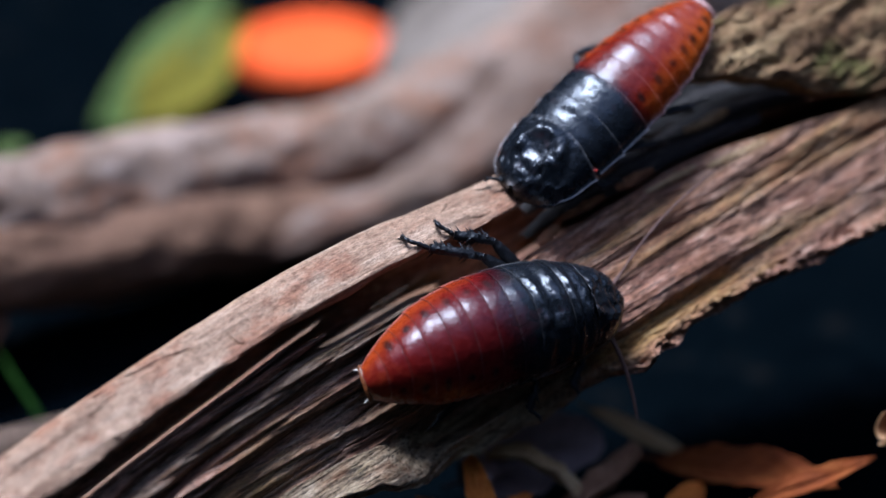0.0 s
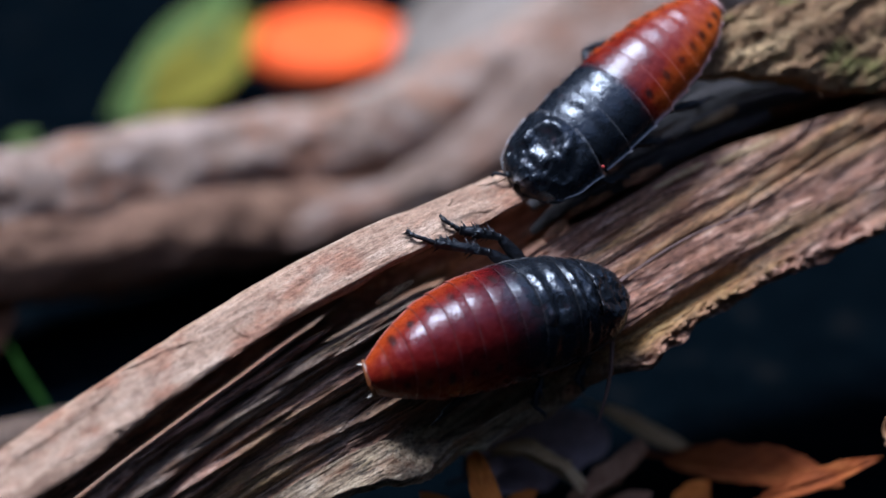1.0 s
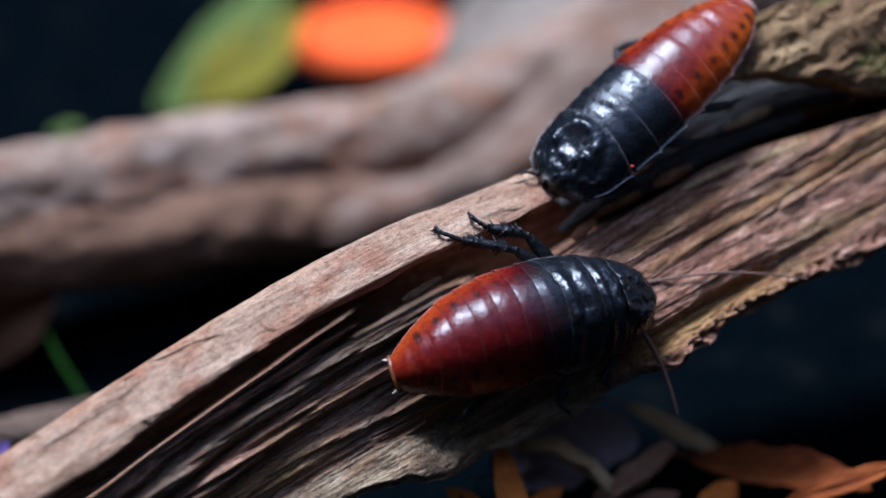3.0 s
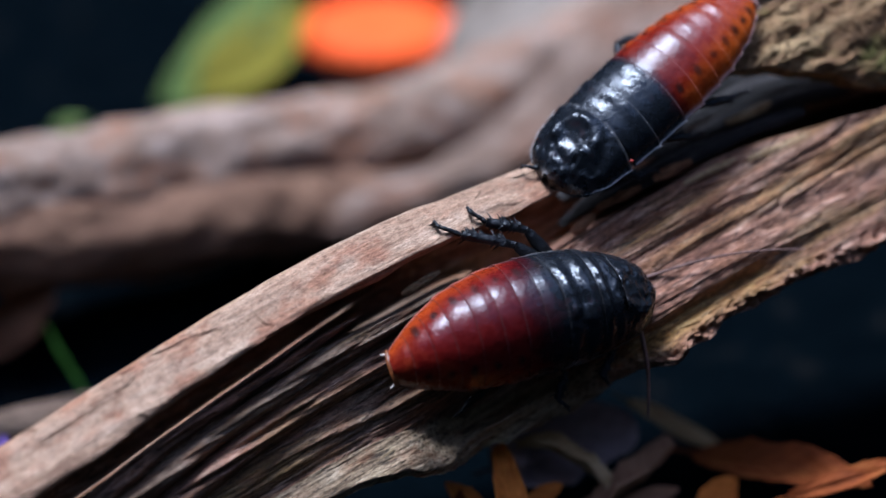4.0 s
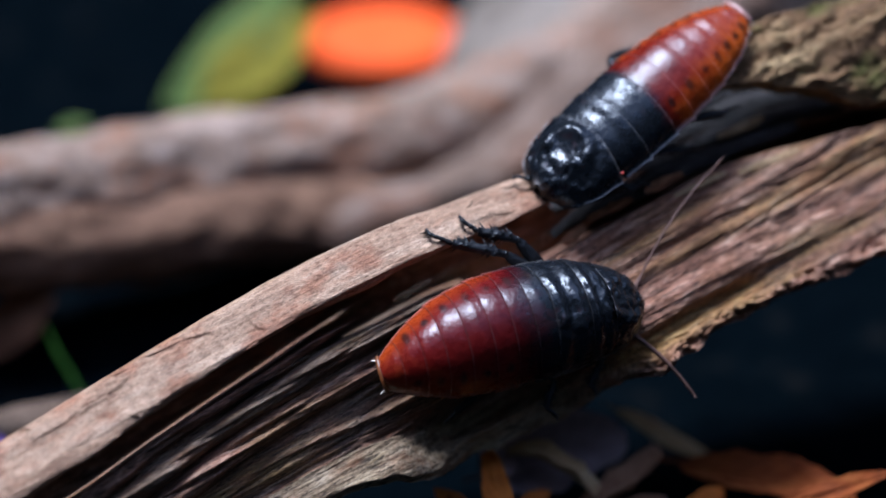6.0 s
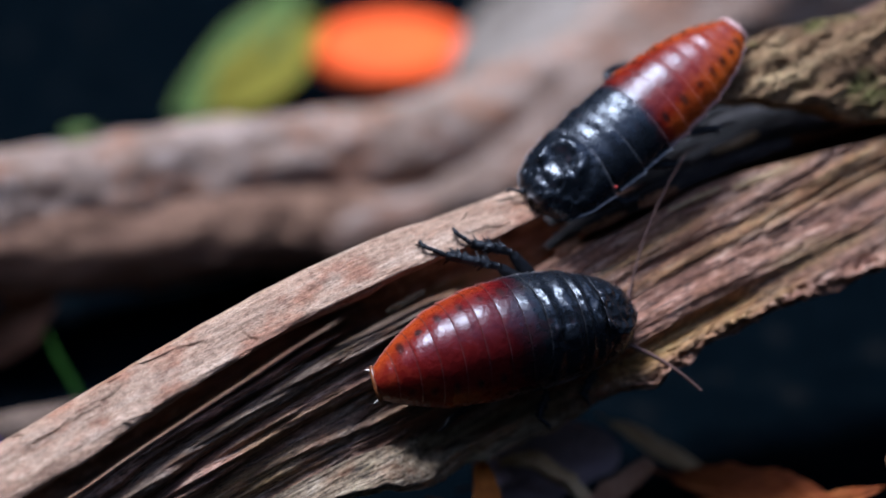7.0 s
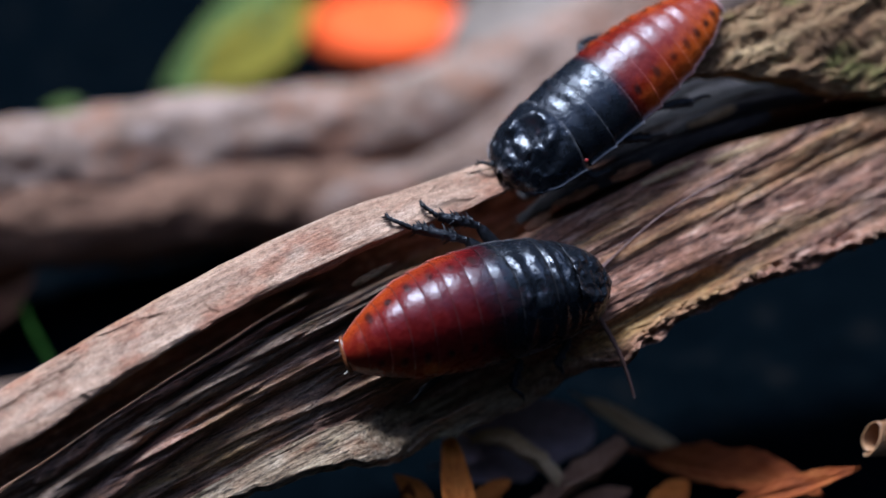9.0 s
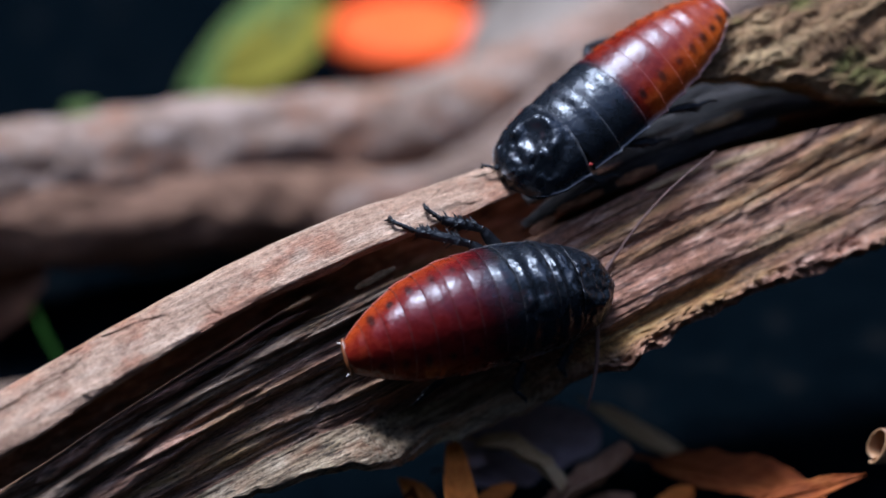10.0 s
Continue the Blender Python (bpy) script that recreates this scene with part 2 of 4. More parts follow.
M_SHELL_A = shell_material("maroon_shell", (0.03, 0.0014, 0.0024), (0.095, 0.004, 0.003), (0.25, 0.03, 0.004))
M_SHELL_B = shell_material("amber_shell", (0.040, 0.002, 0.002), (0.135, 0.009, 0.002), (0.36, 0.06, 0.005))


def plain(name, colour, rough, vary=0.35, scale=300, bump=0.3, **more):
    n = Nodes(name)
    f = n.noise(n.coords(), scale, 5, 0.6)
    low = tuple(c * (1 - vary) for c in colour)
    high = tuple(min(1, c * (1 + vary)) for c in colour)
    return n.done(n.ramp(f, (0.35, low), (0.65, high)), rough, n.bump(f, bump, 0.0006), **more)


M_LEG = plain("black_leg_chitin", (0.005, 0.005, 0.006), 0.42, 0.5, 900, 0.6, Specular_IOR_Level=0.25)
M_BELLY = plain("dark_underside", (0.02, 0.008, 0.006), 0.45, 0.4, 500)
M_AMBER = plain("amber_chitin", (0.15, 0.042, 0.010), 0.4, 0.3, 500)
M_PINK = plain("pale_pink_chitin", (0.42, 0.22, 0.18), 0.4, 0.2, 500)
M_CERCUS = plain("pale_cercus", (0.55, 0.45, 0.36), 0.5, 0.2, 500)
M_ANTENNA = plain("brown_antenna", (0.11, 0.05, 0.034), 0.65, 0.3, 2000)
M_MITE = plain("red_mite", (0.40, 0.03, 0.02), 0.5, 0.2, 2000)
M_FLESH = plain("orange_fruit_flesh", (0.78, 0.09, 0.012), 0.7, 0.08, 60, 0.2, Specular_IOR_Level=0.15)
M_RIND = plain("orange_fruit_rind", (0.72, 0.09, 0.010), 0.6, 0.2, 400, 0.3, Specular_IOR_Level=0.15)
M_WALL = plain("unseen_dark_wall", (0.014, 0.026, 0.030), 0.8, 0.4, 6, 0.2)
M_GRASS = plain("green_blade", (0.015, 0.04, 0.007), 0.9, 0.3, 200, Specular_IOR_Level=0.0)


def leaf_material(name, a, b, c, rough=0.5, shine=0.4):
    n = Nodes(name)
    f = n.noise(n.coords((40, 90, 90)), 1.0, 6, 0.6, 0.5)
    g = n.noise(n.coords(), 500, 4, 0.6)
    colour = n.ramp(f, (0.3, a), (0.5, b), (0.7, c))
    colour = n.mix(n.math("MULTIPLY", n.attr("rib"), 0.5), colour, tuple(min(1, x * 1.5) for x in c))
    return n.done(colour, rough, n.bump(g, 0.4, 0.0006), Specular_IOR_Level=shine)


M_LEAF_ORANGE = leaf_material("dry_orange_leaf", (0.06, 0.012, 0.003), (0.17, 0.036, 0.006), (0.28, 0.085, 0.02), 0.8, 0.15)
M_LEAF_BRIGHT = leaf_material("bright_orange_leaf", (0.34, 0.085, 0.014), (0.66, 0.18, 0.028), (0.75, 0.27, 0.055), 0.8, 0.15)
M_LEAF_BROWN = leaf_material("dry_brown_leaf", (0.16, 0.07, 0.04), (0.34, 0.16, 0.085), (0.45, 0.25, 0.14), 0.8, 0.2)
M_LEAF_TAN = leaf_material("dry_tan_leaf", (0.18, 0.08, 0.03), (0.36, 0.18, 0.08), (0.45, 0.27, 0.14))
M_LEAF_PALE = leaf_material("pale_dead_leaf", (0.15, 0.115, 0.085), (0.21, 0.16, 0.12), (0.27, 0.215, 0.17), 0.85, 0.1)
M_LEAF_STRAW = leaf_material("straw_leaf", (0.34, 0.19, 0.08), (0.54, 0.33, 0.16), (0.64, 0.44, 0.24), 0.8, 0.15)
M_LEAF_LILAC = leaf_material("lilac_leaf", (0.28, 0.17, 0.16), (0.40, 0.27, 0.25), (0.5, 0.36, 0.33), 0.8, 0.15)
M_LEAF_MAUVE = leaf_material("faded_mauve_leaf", (0.16, 0.11, 0.11), (0.27, 0.19, 0.19), (0.36, 0.26, 0.25), 0.8, 0.2)
M_LEAF_GREEN = leaf_material("green_leaf", (0.06, 0.09, 0.022), (0.10, 0.14, 0.036), (0.15, 0.18, 0.055), 0.85, 0.08)
M_LEAF_YELLOW = leaf_material("yellow_leaf", (0.11, 0.09, 0.010), (0.18, 0.145, 0.018), (0.26, 0.20, 0.03), 0.85, 0.08)
M_PETAL = leaf_material("purple_petal", (0.07, 0.035, 0.14), (0.12, 0.06, 0.22), (0.18, 0.09, 0.28))
M_LEAF_DARK = leaf_material("rotting_leaf", (0.07, 0.03, 0.016), (0.17, 0.075, 0.04), (0.27, 0.12, 0.06), 0.95, 0.0)
M_SOIL = soil_material()

# ---- ground, and unseen walls added to close the place ----
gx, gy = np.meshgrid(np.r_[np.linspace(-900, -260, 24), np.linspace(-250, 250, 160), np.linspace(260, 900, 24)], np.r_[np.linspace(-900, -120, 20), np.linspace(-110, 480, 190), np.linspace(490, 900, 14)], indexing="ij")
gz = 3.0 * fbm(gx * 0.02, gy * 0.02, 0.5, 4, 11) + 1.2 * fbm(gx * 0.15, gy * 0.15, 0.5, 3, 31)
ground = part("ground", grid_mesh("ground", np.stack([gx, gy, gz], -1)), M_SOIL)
tagged(ground, "damp soil floor with crumbs and clods, coloured near-black for shade", "ground", kind="structure")


def box_mesh(name, x0, x1, y0, y1, z0, z1):
    bm = bmesh.new()
    bmesh.ops.create_cube(bm, size=1)
    for v in bm.verts:
        v.co = Vector((x0 + (v.co.x + 0.5) * (x1 - x0), y0 + (v.co.y + 0.5) * (y1 - y0), z0 + (v.co.z + 0.5) * (z1 - z0)))
    me = bpy.data.meshes.new(name)
    bm.to_mesh(me)
    bm.free()
    return me


# added out of view; their heights set how much low sky reaches the log
for wall_name, box in (
    ("wall_north", (-0.9, 0.9, 0.88, 0.9, -0.02, 1.3)),
    ("wall_south", (-0.9, 0.9, -0.9, -0.88, -0.02, 1.1)),
    ("wall_east", (0.88, 0.9, -0.88, 0.88, -0.02, 1.3)),
    ("wall_west", (-0.9, -0.88, -0.88, 0.88, -0.02, 1.3)),
):
    tagged(part(wall_name, box_mesh(wall_name, *box), M_WALL), "plain dark wall added out of view to block low sky light", "wall", kind="structure")

# ---- the split log ----
S_KNOTS = (-260, -105, -66, -42, -19, 11, 26, 60, 85, 112, 260)
SHELF_S = (-260, -90, -54, -35, -25, -17, 30)
SHELF_A = (-40, -32, -28.4, -28.6, -30.2, -32.4, -40)
RIM_LOW = (-14, -3.6, 0.7, 3.2, 2.4, 1.5, -0.5, -4, -6, -10, -14)
RIM_HIGH = (-2, 8.3, 10.7, 12.2, 12.3, 9.3, 5.8, 6, 9, 10, 10)


def low_edge(s):
    return curve(s, (-260, -110, -55, -33, -12, 5, 20, 45, 62, 76, 94, 125, 260), (-55, -43, -31.5, -39.5, -45.0, -46.6, -45.8, -45.2, -45.2, -46.2, -48.0, -53, -60))


def ridge(a, centre, half, top, floor, power=3.0):
    return floor + (top - floor) * np.clip(1 - np.abs((a - centre) / half) ** power, 0, 1)


def log_face(s, a):
    """Height of the split face, and its tone: 0 grey weathered fibre, 1 reddish heartwood."""
    wob = 1.1 * fbm(s * 0.018, a * 0.05, 1.3, 3, 3)
    aw = a + wob
    rim = curve(s, S_KNOTS, RIM_LOW)
    # left half: a deep cleft below the rim, then long torn strips
    brink = curve(s, (-260, -105, -63, -30, -10, 10, 30), (-16, -10.4, -5.0, -5.8, -8.0, -10.5, -13))
    floor = -40 + 34.0 * smooth(brink - aw, -0.6, 0.8) + 2.2 * fbm(s * 0.02, a * 0.3, 2.2, 3, 5) - 8.0 * smooth(s, -26, -10) * smooth(-a, 27, 33)
    left = floor + 0 * a
    end = smooth(s, -90, -86) * (1 - smooth(s, -34, -22))
    stop = 1 - smooth(s, -2, 14)
    tint = 0.45 + 0 * left
    strips = (
        ((-92, -72, -57, -43, -14, 30), (-11.2, -8.0, -6.2, -5.2, -4.0, -3.5), 2.2, -2.6, end, 0.55),
        ((-260, -105, -81, -67, -53, -38, -17, 30), (-24, -16.5, -13.9, -12.2, -10.7, -9.5, -8.8, -8), 2.6, 0.2, stop, 0.1),
        ((-260, -100, -70, -55, -45, -23, 30), (-30, -22, -18.2, -16.1, -15.2, -15.0, -14), 2.8, -1.4, 1, 0.6),
        ((-260, -100, -59, -45, -31, 30), (-34, -28.5, -23.3, -23.0, -24.3, -26), 2.0, -5.2, 1, 0.4),
    )
    for xs, cs, half, top, on, own in strips:
        c = curve(s, xs, cs)
        h = half * (1 + 0.35 * vnoise(s * 0.03, 0.5, half * 7, 9))
        crest = top + 1.3 * vnoise(s * 0.025, 0.2, half * 3, 13) + 1.1 * (aw - c) / h * vnoise(s * 0.04, 0.7, half, 17)
        crest = crest + 1.0 * vnoise(s * 0.06, aw * 0.9, half * 5, 15) + 0.6 * vnoise(s * 0.16, aw * 1.7, half * 5, 16)
        h = h * np.sqrt(on) + 0.001
        left = np.maximum(left, np.where(np.abs(aw - c) < h, ridge(aw, c, h, crest, floor, 3.0), floor))
        tint = np.where(np.abs(aw - c) < h + 0.6, own, tint)
    slivers = random.Random(7)
    for k in (1, 4, 6, 9):
        c = curve(s, (-260, -105, -55, -15, 30), (-14 - 2.3 * k, -7.5 - 2.1 * k, -2.5 - 2.1 * k, 1.0 - 1.9 * k, 2 - 1.8 * k)) + slivers.uniform(-0.8, 0.8) + 0.7 * vnoise(s * 0.03, k * 3.7, 0.4, 18)
        h, crest = slivers.uniform(0.5, 1.3), slivers.uniform(-6.5, -3.0) + 2.0 * vnoise(s * 0.035, k * 1.9, 0.8, 20) + 0.5 * vnoise(s * 0.2, aw * 1.5, k, 22)
        near = smooth(s, *sorted((slivers.uniform(-140, -90), slivers.uniform(-85, -60)))) * (1 - smooth(s, slivers.uniform(-45, -15), slivers.uniform(-5, 25)))
        left = np.maximum(left, floor + (np.where(np.abs(aw - c) < h, ridge(aw, c, h, crest, floor, 2.5), floor) - floor) * near)
    shelf = -7.0 - 0.35 * (aw + 28) - 1.2 * smooth(-(a - low_edge(s)), -2, 0) - 14.0 * smooth(s, -27, -9)
    left = np.maximum(left, np.where(aw < curve(s, SHELF_S, SHELF_A), shelf, -40))
    # right half: a broad striated face under a dark hollow
    top_edge = curve(s, (0, 22, 40, 55, 72, 92, 112, 140, 260), (-15, -13, -12, -12.3, -12.2, -16.5, -22, -26, -34))
    skew = a + 0.03 * (s - 60)
    face = 3.2 - 4.5 * ((aw + 27) / 17) ** 2 * np.where(aw > -27, 0.6, 0.1) + 0.4 - 0.13 * (aw + 27)
    warp = skew + 0.5 * fbm(s * 0.035, skew * 0.06, 1.0, 3, 19)
    face = face + 0.8 * vnoise(s * 0.022, warp * 0.20, 4.0, 21) + 0.6 * vnoise(s * 0.06, warp * 0.5, 4.0, 23)
    flakes = vnoise(s * 0.022, warp * 0.34, 8.0, 25)
    face = face + 0.5 * smooth(flakes, 0.02, 0.10) - 0.7 * smooth(-flakes, 0.30, 0.40)
    trough = np.exp(-(((aw - low_edge(s) - 6.0) / 2.6) ** 2)) * smooth(s, 18, 32) * (1 - smooth(s, 60, 68))
    lip = np.exp(-(((aw - low_edge(s) - 1.8) / 1.3) ** 2)) * smooth(s, 0, 30)
    crust = np.exp(-(((aw - low_edge(s) - 1.5) / 1.8) ** 2)) * smooth(s, -15, 15)
    face = face - 2.2 * trough + 1.2 * lip + 2.6 * crust * fbm(s * 0.3, a * 0.55, 6.0, 5, 29, 0.62)
    hollow = -40 + 0.6 * np.clip(aw - top_edge, 0, 26) + 2.5 * fbm(s * 0.02, a * 0.35 + 0.002 * s * s * 0.1, 3.0, 4, 27)
    sliver = np.where(s > 50, ridge(aw, top_edge + 6.2, 1.7, -10.0, -30, 3.0), -30)
    for offset, half, top, first, last in ((3.0, 1.1, -7.5, 34, 82), (9.6, 1.4, -18.0, 58, 130), (13.5, 1.8, -24.0, 66, 140), (17.0, 1.2, -19.0, 72, 150)):
        c = top_edge + offset + 0.9 * vnoise(s * 0.035, offset, 0.3, 33)
        crest = top + 2.5 * vnoise(s * 0.05, offset, 0.9, 35) - 22 * (1 - smooth(s, first, first + 12) * (1 - smooth(s, last - 14, last)))
        sliver = np.maximum(sliver, ridge(aw, c, half, crest, -38, 2.5))
    right = np.where(aw > top_edge, np.maximum(np.maximum(hollow, sliver), face - 45.0 * (aw - top_edge)), face)
    mixing = smooth(s + np.where(a < -20, 0.3, 1.0) * (a + 20), 5, 30)
    b = left * (1 - mixing) + right * mixing
    # fibres, split lines and small chips at every scale
    fibre = 0.45 * vnoise(s * 0.05, a * 0.8 - 0.01 * s, 7.0, 41) + 0.28 * vnoise(s * 0.10, a * 1.9 - 0.02 * s, 8.0, 43)
    crack = np.clip(np.abs(vnoise(s * 0.013, a * 0.34 - 0.002 * s, 9.0, 47)), 0, 0.06) / 0.06
    deep = smooth(vnoise(s * 0.045, a * 0.12, 6.0, 49), 0.0, 0.4)
    onshelf = smooth(curve(s, SHELF_S, SHELF_A) - aw, 0, 1) * (1 - mixing)
    b = b + fibre * (0.8 - 0.35 * mixing - 0.4 * onshelf) - (1 - crack) * 1.1 * deep * (1 - 0.7 * onshelf - 0.4 * mixing) + 0.16 * vnoise(s * 0.5, a * 2.2, 3.0, 51)
    tone = tint * (1 - mixing) + 0.78 * mixing + 0.25 * vnoise(s * 0.02, a * 0.2, 5.0, 53)
    pale = np.where(aw < curve(s, SHELF_S, SHELF_A), 1.0, 0.0) * (1 - mixing)
    tone = tone + 0.8 * crust + 0.5 * mixing * smooth(aw, -24, -14)
    pale = np.maximum(pale, 0.4 * np.clip(trough, 0, 1) * smooth(s, 20, 40))
    pale = np.maximum(pale, 0.35 * smooth(s, 50, 100) * smooth(vnoise(s * 0.03, a * 0.12, 2.0, 57), -0.2, 0.6))
    ochre = np.clip(trough * 1.1 + 0.55 * smooth(vnoise(s * 0.018, a * 0.16, 2.0, 59), 0.2, 0.6) * mixing, 0, 1)
    return b, tone, pale, ochre


def log_core():
    s = np.r_[np.linspace(-260, -122, 40), np.linspace(-120, 140, 640), np.linspace(144, 300, 44)]
    rows = np.linspace(0, 1, 250)
    lo, hi = low_edge(s), curve(s, S_KNOTS, RIM_HIGH) - 2.5
    ss, a = s[:, None] + 0 * rows, lo[:, None] + (hi - lo)[:, None] * rows
    edge = 1.5 * fbm(s * 0.12, 0.3, 1.0, 4, 61)[:, None] * (1 - smooth(rows, 0, 0.15))
    b, tone, pale, ochre = log_face(ss, a)
    b = b - 2.0 * (1 - smooth(rows, 0, 0.035))
    front = np.stack([ss, a + edge, b], -1)
    # the rounded underside and back; far along, a root flare reaches down to the soil
    turn = np.linspace(0, np.pi, 26)[1:-1]
    mid, half = (lo + hi)[:, None] / 2, (hi - lo)[:, None] / 2
    depth = 38 + 6 * fbm(s * 0.02, 0.0, 2.0, 3, 67)[:, None]
    flare = smooth(s, 165, 230)[:, None]
    bb = -14 - depth * np.sin(turn) + 2.0 * fbm(s[:, None] * 0.03, turn * 2, 4.0, 3, 71)
    back = np.stack([s[:, None] + 0 * turn, mid + half * 0.93 * np.cos(turn) - flare * 130 * np.sin(turn) ** 2, bb], -1)
    v = np.concatenate([front, back], 1)
    tones = np.concatenate([tone, 0 * bb + 0.4], 1)
    return grid_mesh("core", v, wrap_b=True, cap=True, attrs={"tone": tones, "pale": np.concatenate([pale, 0 * bb], 1), "ochre": np.concatenate([ochre, 0 * bb], 1)})


def log_rim():
    s = np.r_[np.linspace(-258, -122, 60), np.linspace(-120, 31, 500)]
    ang = np.linspace(0, 2 * np.pi, 130, endpoint=False)
    lo, hi = curve(s, S_KNOTS, RIM_LOW)[:, None], curve(s, S_KNOTS, RIM_HIGH)[:, None]
    c, sn = np.cos(ang), np.sin(ang)
    power = 0.45
    cx, cy = np.sign(c) * np.abs(c) ** power, np.sign(sn) * np.abs(sn) ** power
    half = (hi - lo) / 2
    a = (lo + hi) / 2 - 0.5 + (half + 0.5) * cx
    thick = 3.6 - 1.4 * smooth(s, -40, 30)[:, None]
    drop = curve(s, (-260, -60, 0, 26, 60), (0.5, 0.4, 0.0, -1.0, -5))[:, None]
    b = -1.4 - 2.9 * cx + thick * cy + drop
    a = a + 0.3 * fbm(s[:, None] * 0.06, cy * 1.3, 2.0, 4, 73) * (1 + (cx < -0.6))
    grain = 0.4 * vnoise(s[:, None] * 0.04, a * 0.5, 2.0, 77) + 0.26 * vnoise(s[:, None] * 0.09, a * 1.5, 2.0, 79) + 0.14 * vnoise(s[:, None] * 0.3, a * 3.0, 2.0, 81)
    split = 1 - np.clip(np.abs(vnoise(s[:, None] * 0.02, a * 0.5, 4.0, 85)), 0, 0.05) / 0.05
    grain = grain - 0.5 * split * smooth(vnoise(s[:, None] * 0.05, a * 0.1, 7.0, 87), 0.0, 0.4)
    flake = smooth(fbm(s[:, None] * 0.07 + 0.1 * a, a * 0.25, 6.0, 3, 83), 0.12, 0.2) * 0.9
    b = b + 0.45 * (grain - flake) * (cy > 0)
    v = np.stack([s[:, None] + 0 * ang, a, b], -1)
    return grid_mesh("rim", v, wrap_b=True, cap=True)


def log_bark():
    s = np.r_[np.linspace(66, 135, 190), np.linspace(137, 290, 60)]
    ang = np.linspace(0, 2 * np.pi, 150, endpoint=False)
    c, sn = np.cos(ang), np.sin(ang)
    lo = curve(s, (66, 80, 93, 105, 111, 140, 290), (6, 3, -4.5, -12, -20, -27, -36))[:, None]
    hi = curve(s, (66, 80, 91, 103, 124, 150, 290), (9, 12, 13, 12.5, 6, 4, 4))[:, None]
    half = (hi - lo) / 2
    a = (lo + hi) / 2 + half * np.sign(c) * np.abs(c) ** 0.7
    b = 1.0 + 5.0 * np.sign(sn) * np.abs(sn) ** 0.5 - 1.0 * c + 0 * s[:, None]
    lump = 1.0 * fbm(s[:, None] * 0.09, a * 0.32, 1.0, 6, 91, 0.7)
    pit = smooth(vnoise(s[:, None] * 0.06, a * 0.35, 2.0, 95), 0.2, 0.5) * 1.2
    b = b + (lump - pit) * (0.4 + 0.6 * (sn > 0))
    a = a + 1.0 * fbm(s[:, None] * 0.16, sn * 2.0, 3.0, 4, 97)
    return grid_mesh("bark", np.stack([s[:, None] + 0 * ang, a, b], -1), wrap_b=True, cap=True)


log = new("fallen_log")
log.matrix_world = rigid(LOG)
tagged(log, "weathered split log with a pale bare rim and torn fibrous heartwood", "log")
part("split_core", log_core(), M_CORE, log, "brown torn wood fibres with dark cracks")
part("rim", log_rim(), M_RIM, log, "smooth pale tan outer wood")
part("bark", log_bark(), M_BARK, log, "rough olive-brown mossy bark crust")


def shard(name, start, end, half, flat, material, label, seed, bow=0.0):
    """A torn piece of wood lying along the grain, pointed at both ends."""
    a, b = np.array(start, float), np.array(end, float)
    t = np.linspace(0, 1, 26)[:, None]
    pts = a + (b - a) * t + np.array((0, 1, 0)) * bow * np.sin(np.pi * t)
    width = half * np.clip(np.sin(np.pi * (0.06 + 0.88 * t[:, 0])), 0, 1) ** 0.45 * (1 + 0.35 * vnoise(t[:, 0] * 7, seed * 1.7, 0.4, 401 + seed))
    return part(name, tube(name, pts, width, 16, flat, seed=400 + seed, rough=0.22), material, log, label)


# flakes along the upper edge of the face, a splinter in the cleft, near-black slats added in the hollow as its shade
for n, (start, end, half, material, label) in enumerate((
    ((36.5, -8.9, -2.0), (48.0, -9.6, -1.2), 1.0, M_FLAKE_RED, "orange-brown wood flake"),
    ((51.5, -9.6, -1.4), (61.5, -10.2, -0.6), 1.2, M_FLAKE_RED, "orange-brown wood flake"),
    ((72.5, -15.9, 2.0), (91.0, -18.6, 2.2), 1.0, M_FLAKE_OCHRE, "long ochre wood flake"),
    ((56.5, -13.6, 0.6), (70.5, -14.6, 1.0), 0.8, M_FLAKE_OCHRE, "thin pale wood flake"),
    ((28.5, -11.0, -2.0), (35.5, -9.9, -2.4), 1.3, M_FLAKE_RED, "orange-brown wood flake"),
    ((-11.5, -4.4, -5.0), (-1.5, -4.1, -5.0), 0.7, M_FLAKE_OCHRE, "thin pale splinter"),
    ((76.0, -6.6, -6.0), (89.0, -7.6, -6.4), 1.1, M_FLAKE_OCHRE, "thin pale splinter"),
)):
    shard("wood_flake", start, end, half, 0.4, material, label, n)
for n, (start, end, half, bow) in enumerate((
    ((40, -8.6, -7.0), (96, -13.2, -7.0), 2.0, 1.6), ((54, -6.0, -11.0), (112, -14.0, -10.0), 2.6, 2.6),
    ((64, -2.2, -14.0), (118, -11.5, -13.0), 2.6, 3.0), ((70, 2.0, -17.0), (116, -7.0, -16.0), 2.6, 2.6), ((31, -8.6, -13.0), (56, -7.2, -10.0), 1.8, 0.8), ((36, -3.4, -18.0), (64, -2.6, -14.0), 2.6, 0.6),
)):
    shard("shade_slat", start, end, half, 0.45, M_SHADE_WOOD, "near-black wood slat standing in for shade in the hollow", 10 + n, bow)


# ---- cockroaches ----
SHAPE_STOUT = (
    (-0.5, -0.485, -0.45, -0.38, -0.25, -0.08, 0.08, 0.2, 0.275, 0.355, 0.42, 0.465, 0.49, 0.5),
    (0.16, 0.27, 0.39, 0.58, 0.84, 0.98, 1.0, 0.98, 0.93, 0.82, 0.71, 0.57, 0.40, 0.15),
)
